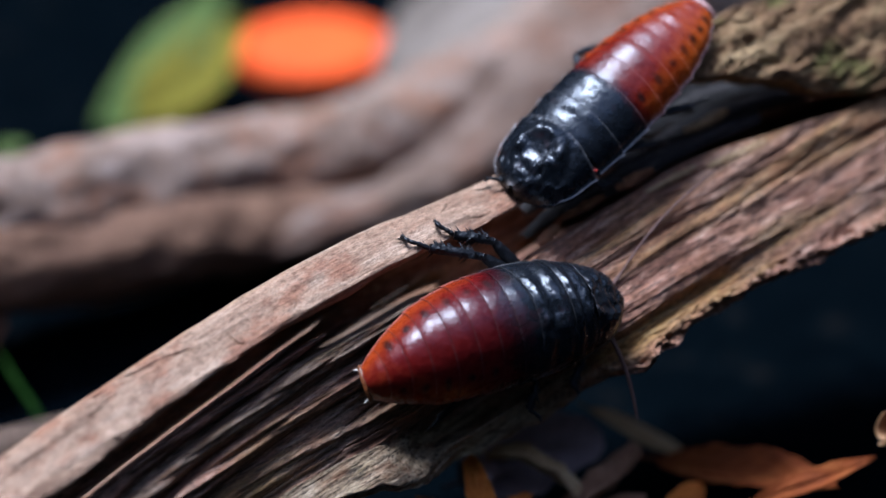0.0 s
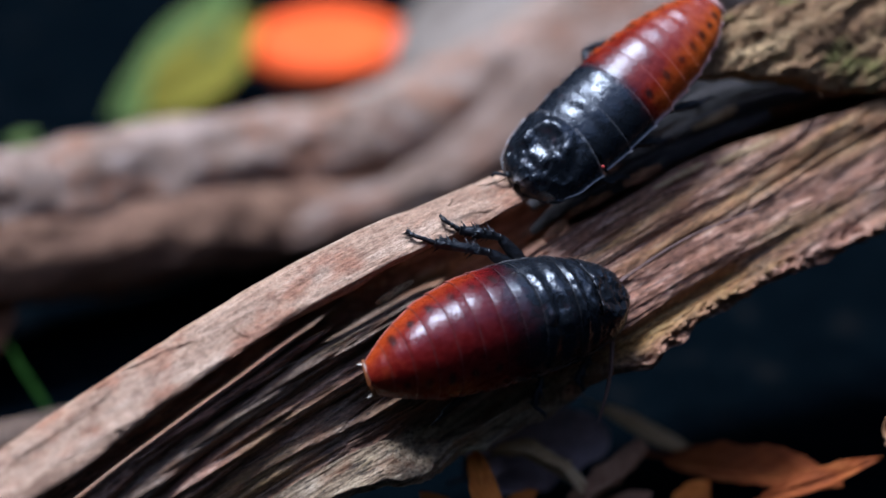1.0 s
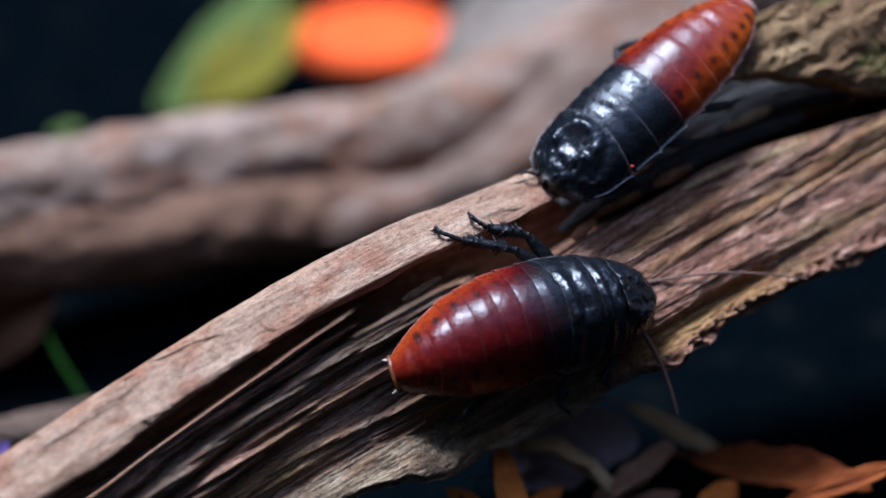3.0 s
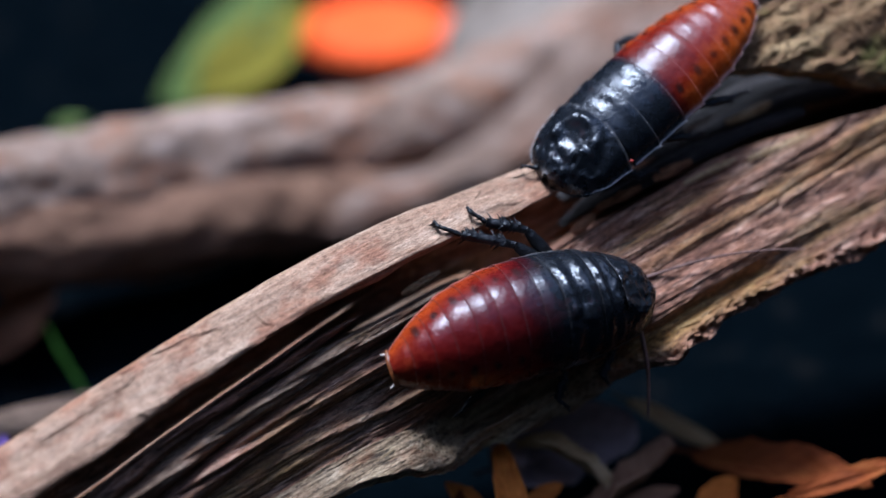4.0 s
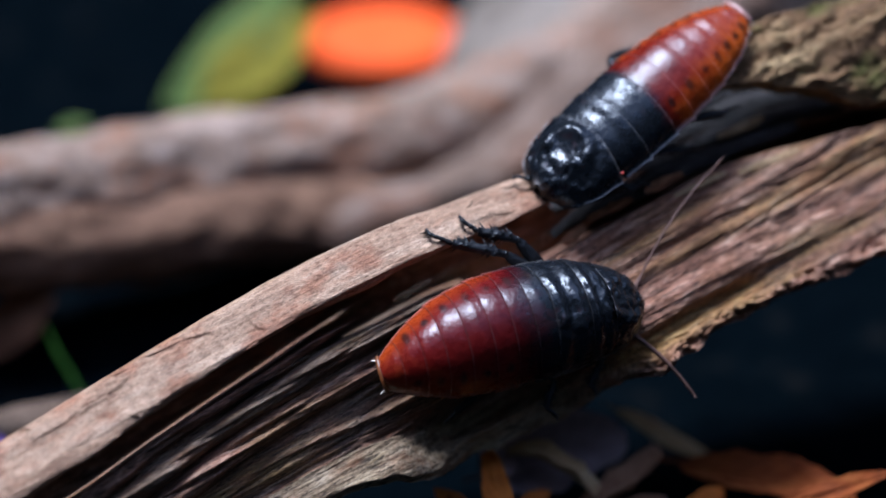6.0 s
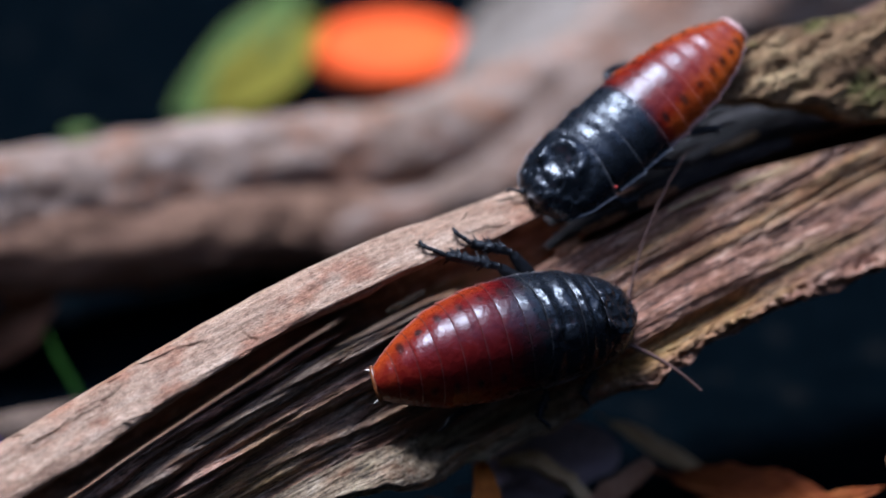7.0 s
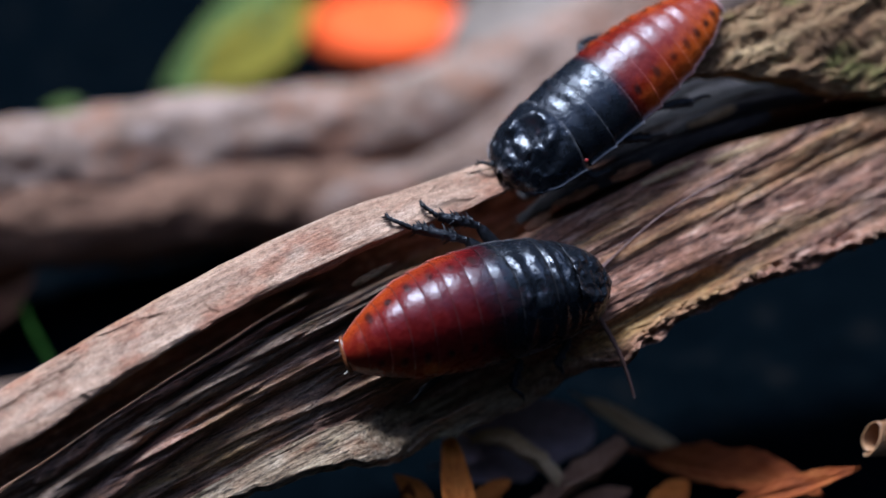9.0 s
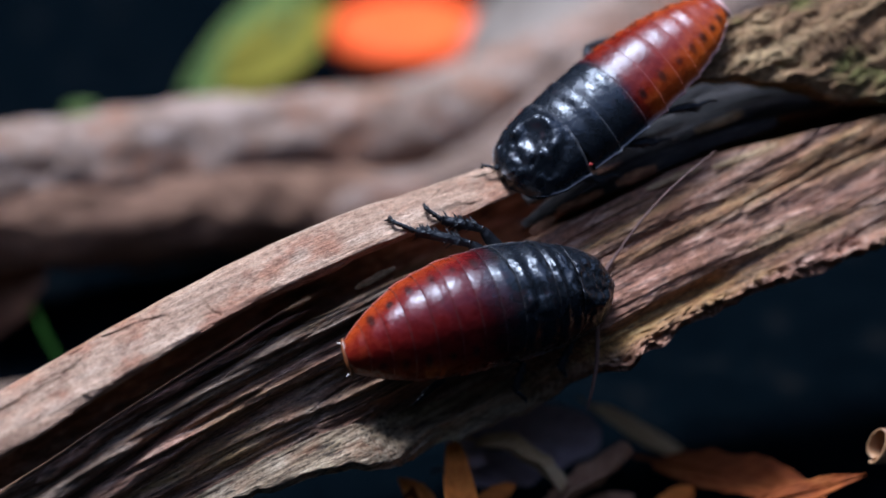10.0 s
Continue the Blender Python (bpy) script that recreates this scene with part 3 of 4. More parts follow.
SHAPE_SLIM = (
    (-0.5, -0.485, -0.45, -0.38, -0.25, -0.08, 0.12, 0.28, 0.38, 0.45, 0.485, 0.5),
    (0.14, 0.30, 0.47, 0.67, 0.87, 0.97, 1.0, 0.97, 0.91, 0.76, 0.51, 0.12),
)


def body_half_width(x, size):
    """Half the width at x; the body runs from -length/2 (tail) to +length/2 (front)."""
    length, width, height, shape = size
    return width / 2 * np.interp(x / length, *shape)


def body_height(x, size):
    return size[2] * np.interp(x / size[0], [-0.5, -0.45, -0.35, -0.15, 0.08, 0.28, 0.40, 0.47, 0.5], [0.34, 0.48, 0.70, 0.93, 1.0, 0.94, 0.82, 0.66, 0.50])


def plate(name, x_front, x_back, size, sweep, hue, lift, horn=0.0, spots=False, seed=0, bend=0.0, puff=0.1, rough=0.0, edge=0.8, flare=0.03, dome_power=0.6):
    """One overlapping dorsal plate between two stations, with a turned-down lip."""
    length = size[0]
    na, nb = 26, 73
    u = np.linspace(0, 1, na)[:, None]
    t = np.linspace(-1, 1, nb)[None, :]
    side = np.sign(t) * np.abs(t) ** 0.85
    x = x_front + (x_back - x_front) * u - sweep * np.abs(side) ** 2.4 * (0.25 + 0.75 * u)
    xs = np.clip(x, -length / 2, length / 2)
    w, h = body_half_width(xs, size), body_height(xs, size)
    # the hind edge stands a little over the next plate, the hind corners stick out like saw teeth
    swell = lift * smooth(u, 0.25, 1.0) + puff * np.sin(np.pi * u)
    y = w * side * (1 + flare * u ** 2 * np.abs(side) ** 3)
    reach = np.clip(np.abs(side) / (1 - 0.06 * min(1.0, edge)), 0, 1)
    dome = np.clip(1 - reach**2.1, 0, 1) ** dome_power
    z = 2.1 + (h - 2.1) * dome + swell * (0.4 + 0.6 * dome)
    bumps = 0.07 * fbm(x * 0.28, y * 0.28, seed * 3.1, 3, 101 + seed) + 0.025 * fbm(x * 1.1, y * 1.1, seed * 2.1, 3, 111 + seed)
    if horn:
        # a horseshoe ridge with two knobs round a rough hollow, open to the front
        xc = x_front - 0.56 * (x_front - x_back)
        r = np.sqrt((x - xc) ** 2 + (y * 0.92) ** 2)
        opening = smooth(-(x - xc), -5.0, 0.5)
        broken = 0.8 + 0.4 * fbm(x * 0.35, y * 0.35, 4.0, 2, 133)
        z = z + 0.75 * horn * np.exp(-(((r - 4.7) / 1.15) ** 2)) * (0.05 + 0.95 * opening) * broken
        z = z - 0.5 * horn * np.exp(-(((x - xc - 0.6) / 2.6) ** 2 + (y / 3.0) ** 2))
        z = z - 0.35 * horn * np.exp(-(((r - 7.2) / 1.0) ** 2)) * opening
        for sy in (-1, 1):
            z = z + 0.75 * horn * np.exp(-(((x - xc - 1.8) / 1.3) ** 2 + ((y - sy * 4.0) / 1.2) ** 2))
        front = smooth(x - xc, 1.0, 4.0)
        bumps = bumps + (0.18 + 0.5 * front) * fbm(x * 1.0, y * 1.0, 2.0, 3, 131) + 0.16 * fbm(x * 2.1, y * 2.1, 2.0, 2, 137)
        # the margin is rolled up into a thin rim
        z = z + 0.35 * np.exp(-((u / 0.035) ** 2)) + 0 * t
    if rough:
        fold = np.exp(-(((u - 0.80) / 0.13) ** 2)) - 0.8 * np.exp(-(((u - 0.52) / 0.12) ** 2)) + 0.5 * np.exp(-(((u - 0.25) / 0.1) ** 2))
        if not horn:
            z = z + 0.6 * rough * fold * (0.3 + 0.7 * dome) * (1 + 0.8 * fbm(x * 0.2, y * 0.25, seed * 2.2, 2, 149))
        bumps = bumps + 0.38 * rough * fbm(x * 0.6, y * 0.45, seed * 1.7, 4, 141, 0.6)
    z = z + 0.3 * edge * np.exp(-(((np.abs(side) - 1.0) / 0.025) ** 2)) + bumps * 0.8
    y = y + bend * (1 - (2 * xs / length) ** 2)
    # the hind edge turns down into a thin lip, the flanks end in a thin margin
    lip = np.stack([x[-1] + 0.2, y[-1] * 0.99, z[-1] - 0.5], -1)[None]
    top = np.stack([x + 0 * t, y + 0 * u, z], -1)
    inner = np.stack([x[::-1] + 0.35, y[::-1] * 0.975, z[::-1] - 0.75], -1)
    v = np.concatenate([top, lip, inner], 0)
    hue_top = hue(x, np.abs(side) + 0 * u)
    spot = 0 * hue_top
    if spots:
        xm = x_front + (x_back - x_front) * 0.5 - sweep * 0.35
        for sy in (-1, 1):
            ragged = 1 + 0.5 * fbm(x * 0.9, y * 0.9, seed * 1.3, 3, 151)
            spot = spot + np.exp(-((((x - xm) / 0.85) ** 2 + ((w * side - sy * 0.70 * w) / (0.95 + 0.25 * math.sin(seed * 2.3 + sy))) ** 2) * ragged) ** 2) * (0.85 + 0.15 * math.sin(seed * 5.1 + sy))
    rim = smooth(np.abs(side) + 0 * u, 0.95, 0.98) * edge + smooth(u + 0 * t, 0.955, 1.0) * (0.14 if edge > 0.3 else 0.10)
    if horn:
        rim = rim + edge * smooth(-u + 0 * t, -0.05, 0.0)
    stack = lambda q, e: np.concatenate([q, q[-1:], q[::-1] * e], 0)
    return grid_mesh(name, v, attrs={"hue": stack(hue_top, 1), "spot": stack(spot, 1), "rim": stack(rim, 0)})


def underside(size, bend=0.0):
    length = size[0]
    x = np.linspace(-length / 2 + 1.6, length / 2 - 1.5, 40)[:, None]
    ang = np.linspace(0, 2 * np.pi, 28, endpoint=False)
    w, h = body_half_width(x, size) * 0.92, body_height(x, size)
    y = w * np.cos(ang) + bend * (1 - (2 * x / length) ** 2)
    z = 1.6 + np.where(np.sin(ang) > 0, (h - 2.8) * 0.78, 1.7) * np.sin(ang)
    z = z + 0.12 * np.sin(x * 1.6) * (np.sin(ang) < 0)
    return grid_mesh("underside", np.stack([x + 0 * ang, y, z], -1), wrap_b=True, cap=True)


def blob(name, centre, radii, seg=18, rings=12, seed=0, rough=0.0):
    th = np.linspace(0, 2 * np.pi, seg, endpoint=False)[None]
    ph = np.linspace(0.02, np.pi - 0.02, rings)[:, None]
    d = np.stack([np.sin(ph) * np.cos(th), np.sin(ph) * np.sin(th), np.cos(ph) + 0 * th], -1)
    k = 1 + rough * fbm(d[..., 0] * 1.5, d[..., 1] * 1.5, d[..., 2] * 1.5 + 3, 3, seed)
    return grid_mesh(name, np.array(centre) + d * np.array(radii) * k[..., None], wrap_b=True, cap=True)


def grow(me, count, length, rng, forward, lo, hi, a, b):
    """Draw spines out of single faces of a limb between a and b, so that limb and spines stay one skin."""
    bm = bmesh.new()
    bm.from_mesh(me)
    axis = Vector(b - a)
    way = axis.normalized()
    ready = [f for f in bm.faces if len(f.verts) == 4 and lo < (f.calc_center_median() - Vector(a)).dot(way) / axis.length < hi and f.normal.z > -0.5]
    rng.shuffle(ready)
    for f in bmesh.ops.extrude_discrete_faces(bm, faces=ready[:count])["faces"]:
        centre, normal = f.calc_center_median(), f.normal.copy()
        tip = centre + (normal + way * forward) * length * rng.uniform(0.6, 1.15) * 0.001
        for v in f.verts:
            v.co = tip + (v.co - centre) * 0.12
    bm.to_mesh(me)
    bm.free()
    me.update()
    return me


def leg(roach, joints, thick=1.0, label="", crook=0.0):
    """A leg through hip, knee, ankle and claw (mm, in the roach's own space): femur > tibia with spines, tarsus with claws."""
    hip, knee, ankle, toe = (np.array(tuple(j), float) for j in joints)
    rng = random.Random(int(abs(hip[0] * 97 + hip[1] * 31) * 10))
    femur = part("leg", tube("leg", (hip, hip * 0.6 + knee * 0.4, hip * 0.15 + knee * 0.85, knee), (1.3 * thick, 1.55 * thick, 1.15 * thick, 0.8 * thick), 12, 0.75, steps=14), M_LEG, roach, label)
    mid = knee * 0.5 + ankle * 0.5 + np.array((0, 0, 0.5 * thick))
    shin = tube("tibia", (knee, mid, ankle), (0.75 * thick, 1.0 * thick, 0.95 * thick), 12, 0.9, steps=22, seed=5, rough=0.08)
    part("tibia", grow(shin, 26, 1.15 * thick, rng, 0.9, 0.12, 0.97, knee * 0.001, ankle * 0.001), M_LEG, femur)
    t = np.linspace(0, 1, 30)[:, None]
    lift = np.array((0, 0, 0.6)) * np.sin(np.pi * t)
    way = (toe - ankle) / np.linalg.norm(toe - ankle)
    across = np.cross(way, (0.1, 0.2, 1.0))
    # the last joint hooks over
    hook = (across * crook - np.array((0, 0, 0.7))) * smooth(t, 0.72, 1.0) ** 1.5
    joint = 1 + 0.28 * np.abs(np.sin(t[:, 0] * 13))
    foot = tube("tarsus", ankle * (1 - t) + toe * t + lift + hook, 0.46 * thick * joint * (1 - 0.35 * t[:, 0]), 8)
    part("tarsus", grow(foot, 9, 0.6 * thick, rng, 1.2, 0.1, 1.05, ankle * 0.001, toe * 0.001), M_LEG, femur)
    return femur


def cockroach(label, m, size, material, hue, thorax, sweeps, horn, segments, bend=0.0, puff=0.1, lift=0.3, edge=0.8, flare=0.03, rough=0.0, dome_power=0.6):
    """Stations run from the front (x = +length/2) to the tail."""
    length = size[0]
    roach = new("cockroach")
    roach.matrix_world = m
    tagged(roach, label, "insect", "cockroaches on the log")
    x = length / 2
    for n, (name, span) in enumerate(zip(("pronotum", "mesonotum", "metanotum"), thorax)):
        me = plate(name, x if n == 0 else x + 0.5, x - span, size, sweeps[n], hue, lift * (1.5, 1.3, 1.1)[n], horn if n == 0 else 0.0, seed=n, bend=bend, puff=puff * 1.3, rough=rough, edge=edge, flare=flare, dome_power=dome_power)
        part(name, me, material, roach, "black glossy pronotum shield" if n == 0 else "black glossy thorax plate")
        x -= span
    rest = x + length / 2
    spans = np.array(segments, float) / sum(segments) * rest
    for n, span in enumerate(spans):
        me = plate("tergite", x + 0.5, x - span, size, sweeps[3] * (1 - 0.5 * n / len(spans)), hue, lift, spots=n < len(spans) - 1, seed=5 + n, bend=bend, puff=puff, edge=edge * 0.6, flare=flare, dome_power=dome_power)
        part("tergite", me, material, roach)
        x -= span
    part("underside", underside(size, bend), M_BELLY, roach, "dark brown belly")
    part("head", blob("head", (length / 2 - 4.6, 0, 1.9), (2.6, 3.0, 2.4), seed=3, rough=0.05), M_LEG, roach, "black head under the shield")
    for sgn in (-1, 1):
        part("cercus", tube("cercus", ((-length / 2 + 2.2, 2.2 * sgn, 1.6), (-length / 2 + 1.0, 3.1 * sgn, 1.4), (-length / 2 - 0.5, 3.7 * sgn, 1.0)), (0.5, 0.42, 0.1), 8, steps=8), M_CERCUS, roach, "short pale cercus")
    return roach


def anal_plate(size, material, roach, label, reach):
    """The curved last plate that shows as a rim behind the final ring."""
    half = body_half_width(-size[0] / 2 + 2.0, size) * 0.95
    t = np.linspace(-1, 1, 21)
    x = -size[0] / 2 + 0.9 - reach * (1 - t**2) ** 0.5
    pts = np.stack([x, half * t, 1.9 + 2.4 * np.sqrt(np.clip(1 - t**2, 0, 1))], -1)
    return part("anal_plate", tube("anal_plate", pts, 0.25 + 0.4 * np.sqrt(np.clip(1 - t**2, 0, 1)), 10), material, roach, label)


def body_pose(tail, front, normal):
    """The pose of a body from its tail to its front (plan millimetres), its back towards normal."""
    a, b = plan(*tail), plan(*front)
    x = (b - a).normalized()
    n = (PLAN.to_3x3() @ Vector(normal)).normalized()
    y = n.cross(x).normalized()
    z = x.cross(y)
    c = (a + b) / 2
    return Matrix(((x.x, y.x, z.x, c.x), (x.y, y.y, z.y, c.y), (x.z, y.z, z.z, c.z), (0, 0, 0, 1)))


def in_body(m, s, a, b):
    """A place on the log in a body's own millimetres."""
    return (m.inverted() @ on_log(s, a, b)) * 1000


# the darker, stouter one on the face of the log
POSE_A = body_pose((-11.6, -25.7, 9.0), (43.6, -10.2, -7.3), (0.08, 0.14, 0.98))
SIZE_A = (60.0, 25.8, 15.8, SHAPE_STOUT)


def hue_a(x, side):
    back = smooth(x, 9, -7) * 0.40 + smooth(x, -6, -30) * 0.22
    return back + side**4 * 0.46 * smooth(x, 7, -2) + 0.04


roach_a = cockroach(
    "dark maroon hissing cockroach with a black thorax clinging to the log", POSE_A, SIZE_A, M_SHELL_A, hue_a, (9.4, 5.5, 8.0), (-0.6, 0.0, 1.0, -0.3), 1.2, (5, 5, 5.2, 5.4, 5.2, 4.8, 4.6, 4.4), bend=2.3, puff=0.26, lift=0.3, edge=0.25, flare=0.02, rough=1.0, dome_power=0.58
)
anal_plate(SIZE_A, M_AMBER, roach_a, "amber rim of the last plate", 0.7)
leg_front = leg(roach_a, [in_body(POSE_A, *p) for p in ((20, -14, 2), (17.4, -5.4, 4.2), (10.4, 0.4, 3.6), (8.1, 4.8, 2.4))], 1.12, "black spiny leg gripping the rim", 1.0)
leg_middle = leg(roach_a, [in_body(POSE_A, *p) for p in ((18.0, -14, 2), (13.4, -7.0, 4.4), (4.0, 0.7, 3.6), (0.0, 5.4, 2.4))], 1.12, "black spiny leg gripping the rim", 1.0)
leg(roach_a, [in_body(POSE_A, *p) for p in ((4, -18, 0), (-1, -14, -2), (-8, -14, -4), (-13, -15, -5))], 0.9)
leg(roach_a, [in_body(POSE_A, *p) for p in ((20, -30, 1), (24, -36, 2.5), (17, -41.0, 1.4), (18, -43.5, 0.6))], 0.9)
leg(roach_a, [in_body(POSE_A, *p) for p in ((8, -28, 1), (10.3, -36, 2.4), (6.0, -40.5, 0.8), (7.5, -44, 0.2))], 0.9)
leg(roach_a, [in_body(POSE_A, *p) for p in ((-4, -26, 0), (-6, -31, -1), (-11, -32, -4), (-14, -33, -5))], 0.9)

# the redder one on the crest of the log
POSE_B = body_pose((69.6, 55.6, -23.0), (24.0, 13.5, -9.5), (-0.32, 0.37, 0.87))
SIZE_B = (64.0, 24.2, 11.0, SHAPE_SLIM)


def hue_b(x, side):
    back = smooth(x, 3.5, -1.5) * 0.40 + smooth(x, -2, -30) * 0.24
    return back + side**2.4 * 0.42 * smooth(x, 2.5, -4) + 0.03


roach_b = cockroach(
    "red-brown hissing cockroach with a horned black thorax on the log", POSE_B, SIZE_B, M_SHELL_B, hue_b, (16.2, 6.8, 8.0), (-2.2, -0.3, 0.0, -0.4), 1.4, (6.3, 6.2, 5.1, 4.3, 3.7, 3.4, 3.0, 2.2), bend=0.2, puff=0.16, lift=0.3, edge=0.8, flare=0.05, rough=0.15, dome_power=0.56
)
anal_plate(SIZE_B, M_PINK, roach_b, "pale pink last plate", 0.3)
for hip, knee, ankle, toe in (
    ((22, 5, 1.5), (20, 10, 0.5), (16, 12.5, -2), (12, 13.5, -4)),
    ((10, 6, 1.5), (7, 11.0, 0.0), (1, 13.2, -3.5), (-3, 14.0, -6)),
    ((1, 6, 1.5), (-5, 11.2, 0.0), (-12, 13.2, -3.5), (-17, 13.6, -6)),
    ((10, -6, 1.5), (6, -12, 1.0), (0, -13, -3.0), (-4, -13.5, -6)),
    ((1, -6, 1.5), (-3.5, -13.4, 3.6), (-12, -12.5, -2.0), (-17, -12.5, -5)),
):
    leg(roach_b, (hip, knee, ankle, toe), 0.9)
leg(roach_b, [(POSE_B.inverted() @ plan(*p)) * 1000 for p in ((30, 22, -8), (24.5, 19.5, -9), (20.5, 17.5, -8.2), (17.2, 17.9, -8.6))], 0.8)
mite = part("mite", blob("mite", (0, 0, 0), (0.42, 0.36, 0.3)), M_MITE)
mite.matrix_world = rigid(PLAN @ Matrix.Translation((41.2, 18.9, -3.6)))
tagged(mite, "tiny red mite on the cockroach's thorax edge", "mite")


def antenna(length, thick):
    """Along local x from its base, thin and slightly bowed, with a thicker first joint."""
    t = np.linspace(0, 1, 40)
    pts = np.stack([length * t, 0.05 * length * np.sin(np.pi * t) , -0.02 * length * t * t], -1)
    r = thick * (0.22 * (1 - t) ** 0.5 + 0.13)
    r[:4] += (0.25, 0.3, 0.2, 0.05)
    return tube("antenna", pts, r * (1 + 0.12 * np.sin(t * 160)), 8)


NEAR_BASE = (42.3, -15.5, -3.0)
FAR_BASE = (44.6, -6.6, -7.5)
antenna_near = part("antenna", antenna(21.8, 1.6), M_ANTENNA, roach_a, "thin brown antenna, sweeping")
antenna_far = part("antenna", antenna(36, 0.9), M_ANTENNA, roach_a, "thin brown antenna, sweeping")

# ---- branches behind ----
branch = part("branch", tube("branch", ((-230, -20, -70), (-137, 11, -110), (-96, 19, -138), (-49, 29, -168), (-6, 39, -195), (41, 62, -220), (95, 96, -245), (190, 110, -310)), (15, 18, 18.5, 17.5, 16, 17, 24, 24), 56, seed=201, rough=0.13, steps=150), M_BRANCH)
branch.matrix_world = rigid(PLAN)
tagged(branch, "thick pale grey-brown bare branch lying on the soil", "branch")
limb = part("branch", tube("branch", ((-40, 4.5, -150), (-32, 7, -152), (-21, 10, -158), (-4, 15, -164), (15, 22, -172), (30, 33, -182), (47, 46, -194), (69, 65, -213), (100, 88, -240), (150, 96, -300)), (2, 5.5, 8, 10, 12.5, 14.5, 16, 17, 17, 15), 48, seed=203, rough=0.2, steps=130), M_LIMB)
limb.matrix_world = rigid(PLAN)
tagged(limb, "shorter pale broken branch beside the thicker one", "branch")
under = part("branch", tube("branch", ((-220, -26, -62), (-140, -1, -100), (-96, 3, -126), (-60, 8.5, -146), (-40, 11.5, -158), (-22, 15, -168), (0, 22, -182)), (10, 12.5, 13, 12.5, 11, 9, 5), 48, seed=207, rough=0.2, steps=120), M_UNDER)
under.matrix_world = rigid(PLAN)
tagged(under, "dark brown rotting branch under the pale one", "branch")
stick = part("stick", tube("stick", ((-190, -70, -45), (-127.4, -51, -60), (-112, -46, -66), (-99, -43, -72), (-60, -36, -90)), (4, 5, 5, 4.6, 3.4), 24, seed=205, rough=0.2, steps=50), M_STICK)
stick.matrix_world = rigid(PLAN)
tagged(stick, "pale tan stick lying on dark soil", "stick")


# ---- leaves, fruit, grass ----
def leaf(label, material, base, tip, normal, width, curl=0.0, fold=0.25, wave=0.08, seed=0, group="dry leaves under the log", name="leaf", taper=0.75):
    """A blade from base to tip (plan mm) with a raised midrib, a fold and a curl, 0.5 mm thick."""
    a, b = np.array(base, float), np.array(tip, float)
    length = np.linalg.norm(b - a)
    x = (b - a) / length
    n = np.array(normal, float)
    y = np.cross(n, x)
    y /= np.linalg.norm(y)
    z = np.cross(x, y)
    u = np.linspace(0, 1, 44)[:, None]
    t = np.linspace(-1, 1, 25)[None]
    half = width / 2 * (np.sin(np.pi * np.clip(u, 0, 1) ** 0.85) ** taper + 0.03) * (1 + 0.10 * fbm(u * 7, np.sign(t) * 3.0, seed, 3, 300 + seed))
    bend = curl * length * (u * u - u)
    rise = fold * half * np.abs(t) ** 1.3 + bend + wave * width * fbm(u * 3, t * 1.2, seed, 3, 310 + seed)
    px, py = length * u + 0 * t, half * t
    rib = np.exp(-((t / 0.07) ** 2)) + 0.4 * np.exp(-(((((u * 9 - np.abs(t) * 1.4) % 1) - 0.5) / 0.09) ** 2))
    top = px[..., None] * x + py[..., None] * y + (rise + 0.3 * rib)[..., None] * z
    bottom = top - 0.5 * z
    edge = np.concatenate([top, bottom[:, ::-1]], 1)
    me = grid_mesh(name, edge, wrap_b=True, cap=True, attrs={"rib": np.concatenate([rib + 0 * u, rib[:, ::-1] + 0 * u], 1)})
    ob = new(name)
    ob.matrix_world = rigid(PLAN @ Matrix.Translation(tuple(a)))
    part("blade", me, material, ob)
    line = top[:, 12] + 0.15 * z
    stalk = np.concatenate([(line[0] - x * length * 0.12)[None], line])
    part("midrib", tube("midrib", stalk, np.linspace(0.55, 0.12, len(stalk)) * min(1.0, width / 12), 6), material, ob)
    return tagged(ob, label, "petal" if name == "petal" else "leaf", group)


leaf("upright dry orange leaf", M_LEAF_BRIGHT, (20.5, -76.0, 4.0), (12.6, -44.6, -22.0), (0.2, 0.3, 1), 7.5, 0.1, 0.3, seed=1, taper=0.35)
leaf("small curled orange leaf tip", M_LEAF_BRIGHT, (9.7, -59.4, -20.0), (0.4, -53.5, -24.0), (0.1, 0.6, 0.9), 5, 0.3, 0.4, seed=2)
leaf("small curled orange leaf tip", M_LEAF_ORANGE, (3.3, -66.8, -18.0), (4.0, -54.8, -22.0), (0.3, 0.4, 0.9), 5, 0.3, 0.4, seed=19)
leaf("dim mauve-brown dry leaf half in shade", M_LEAF_MAUVE, (11.4, -52.8, -40.0), (47.4, -43.1, -50.0), (0.1, 0.55, 0.85), 19, -0.1, 0.25, seed=3, taper=0.5)
leaf("pale lilac-brown leaf corner under the log", M_LEAF_LILAC, (19.8, -49.8, -32.0), (10.5, -45.0, -30.0), (0.1, 0.5, 0.85), 7, 0.1, 0.2, seed=20)
leaf("pale curled tan leaf on the dry leaves", M_LEAF_STRAW, (17.5, -46.0, -31.0), (38.5, -55.0, -29.0), (0.25, 0.9, 0.4), 6.5, -0.35, 0.9, wave=0.2, seed=4, taper=0.5)
leaf("curled brown leaf standing on the soil", M_LEAF_BROWN, (33.5, -62.0, -28.0), (53.5, -44.5, -34.0), (-0.5, 0.8, 0.4), 9, 0.25, 0.9, wave=0.2, seed=14, taper=0.4)
leaf("little orange leaf among the dry leaves", M_LEAF_BRIGHT, (18.2, -59.9, -24.0), (27.4, -53.9, -26.0), (0, 0.6, 0.8), 5, 0.2, 0.4, seed=16)
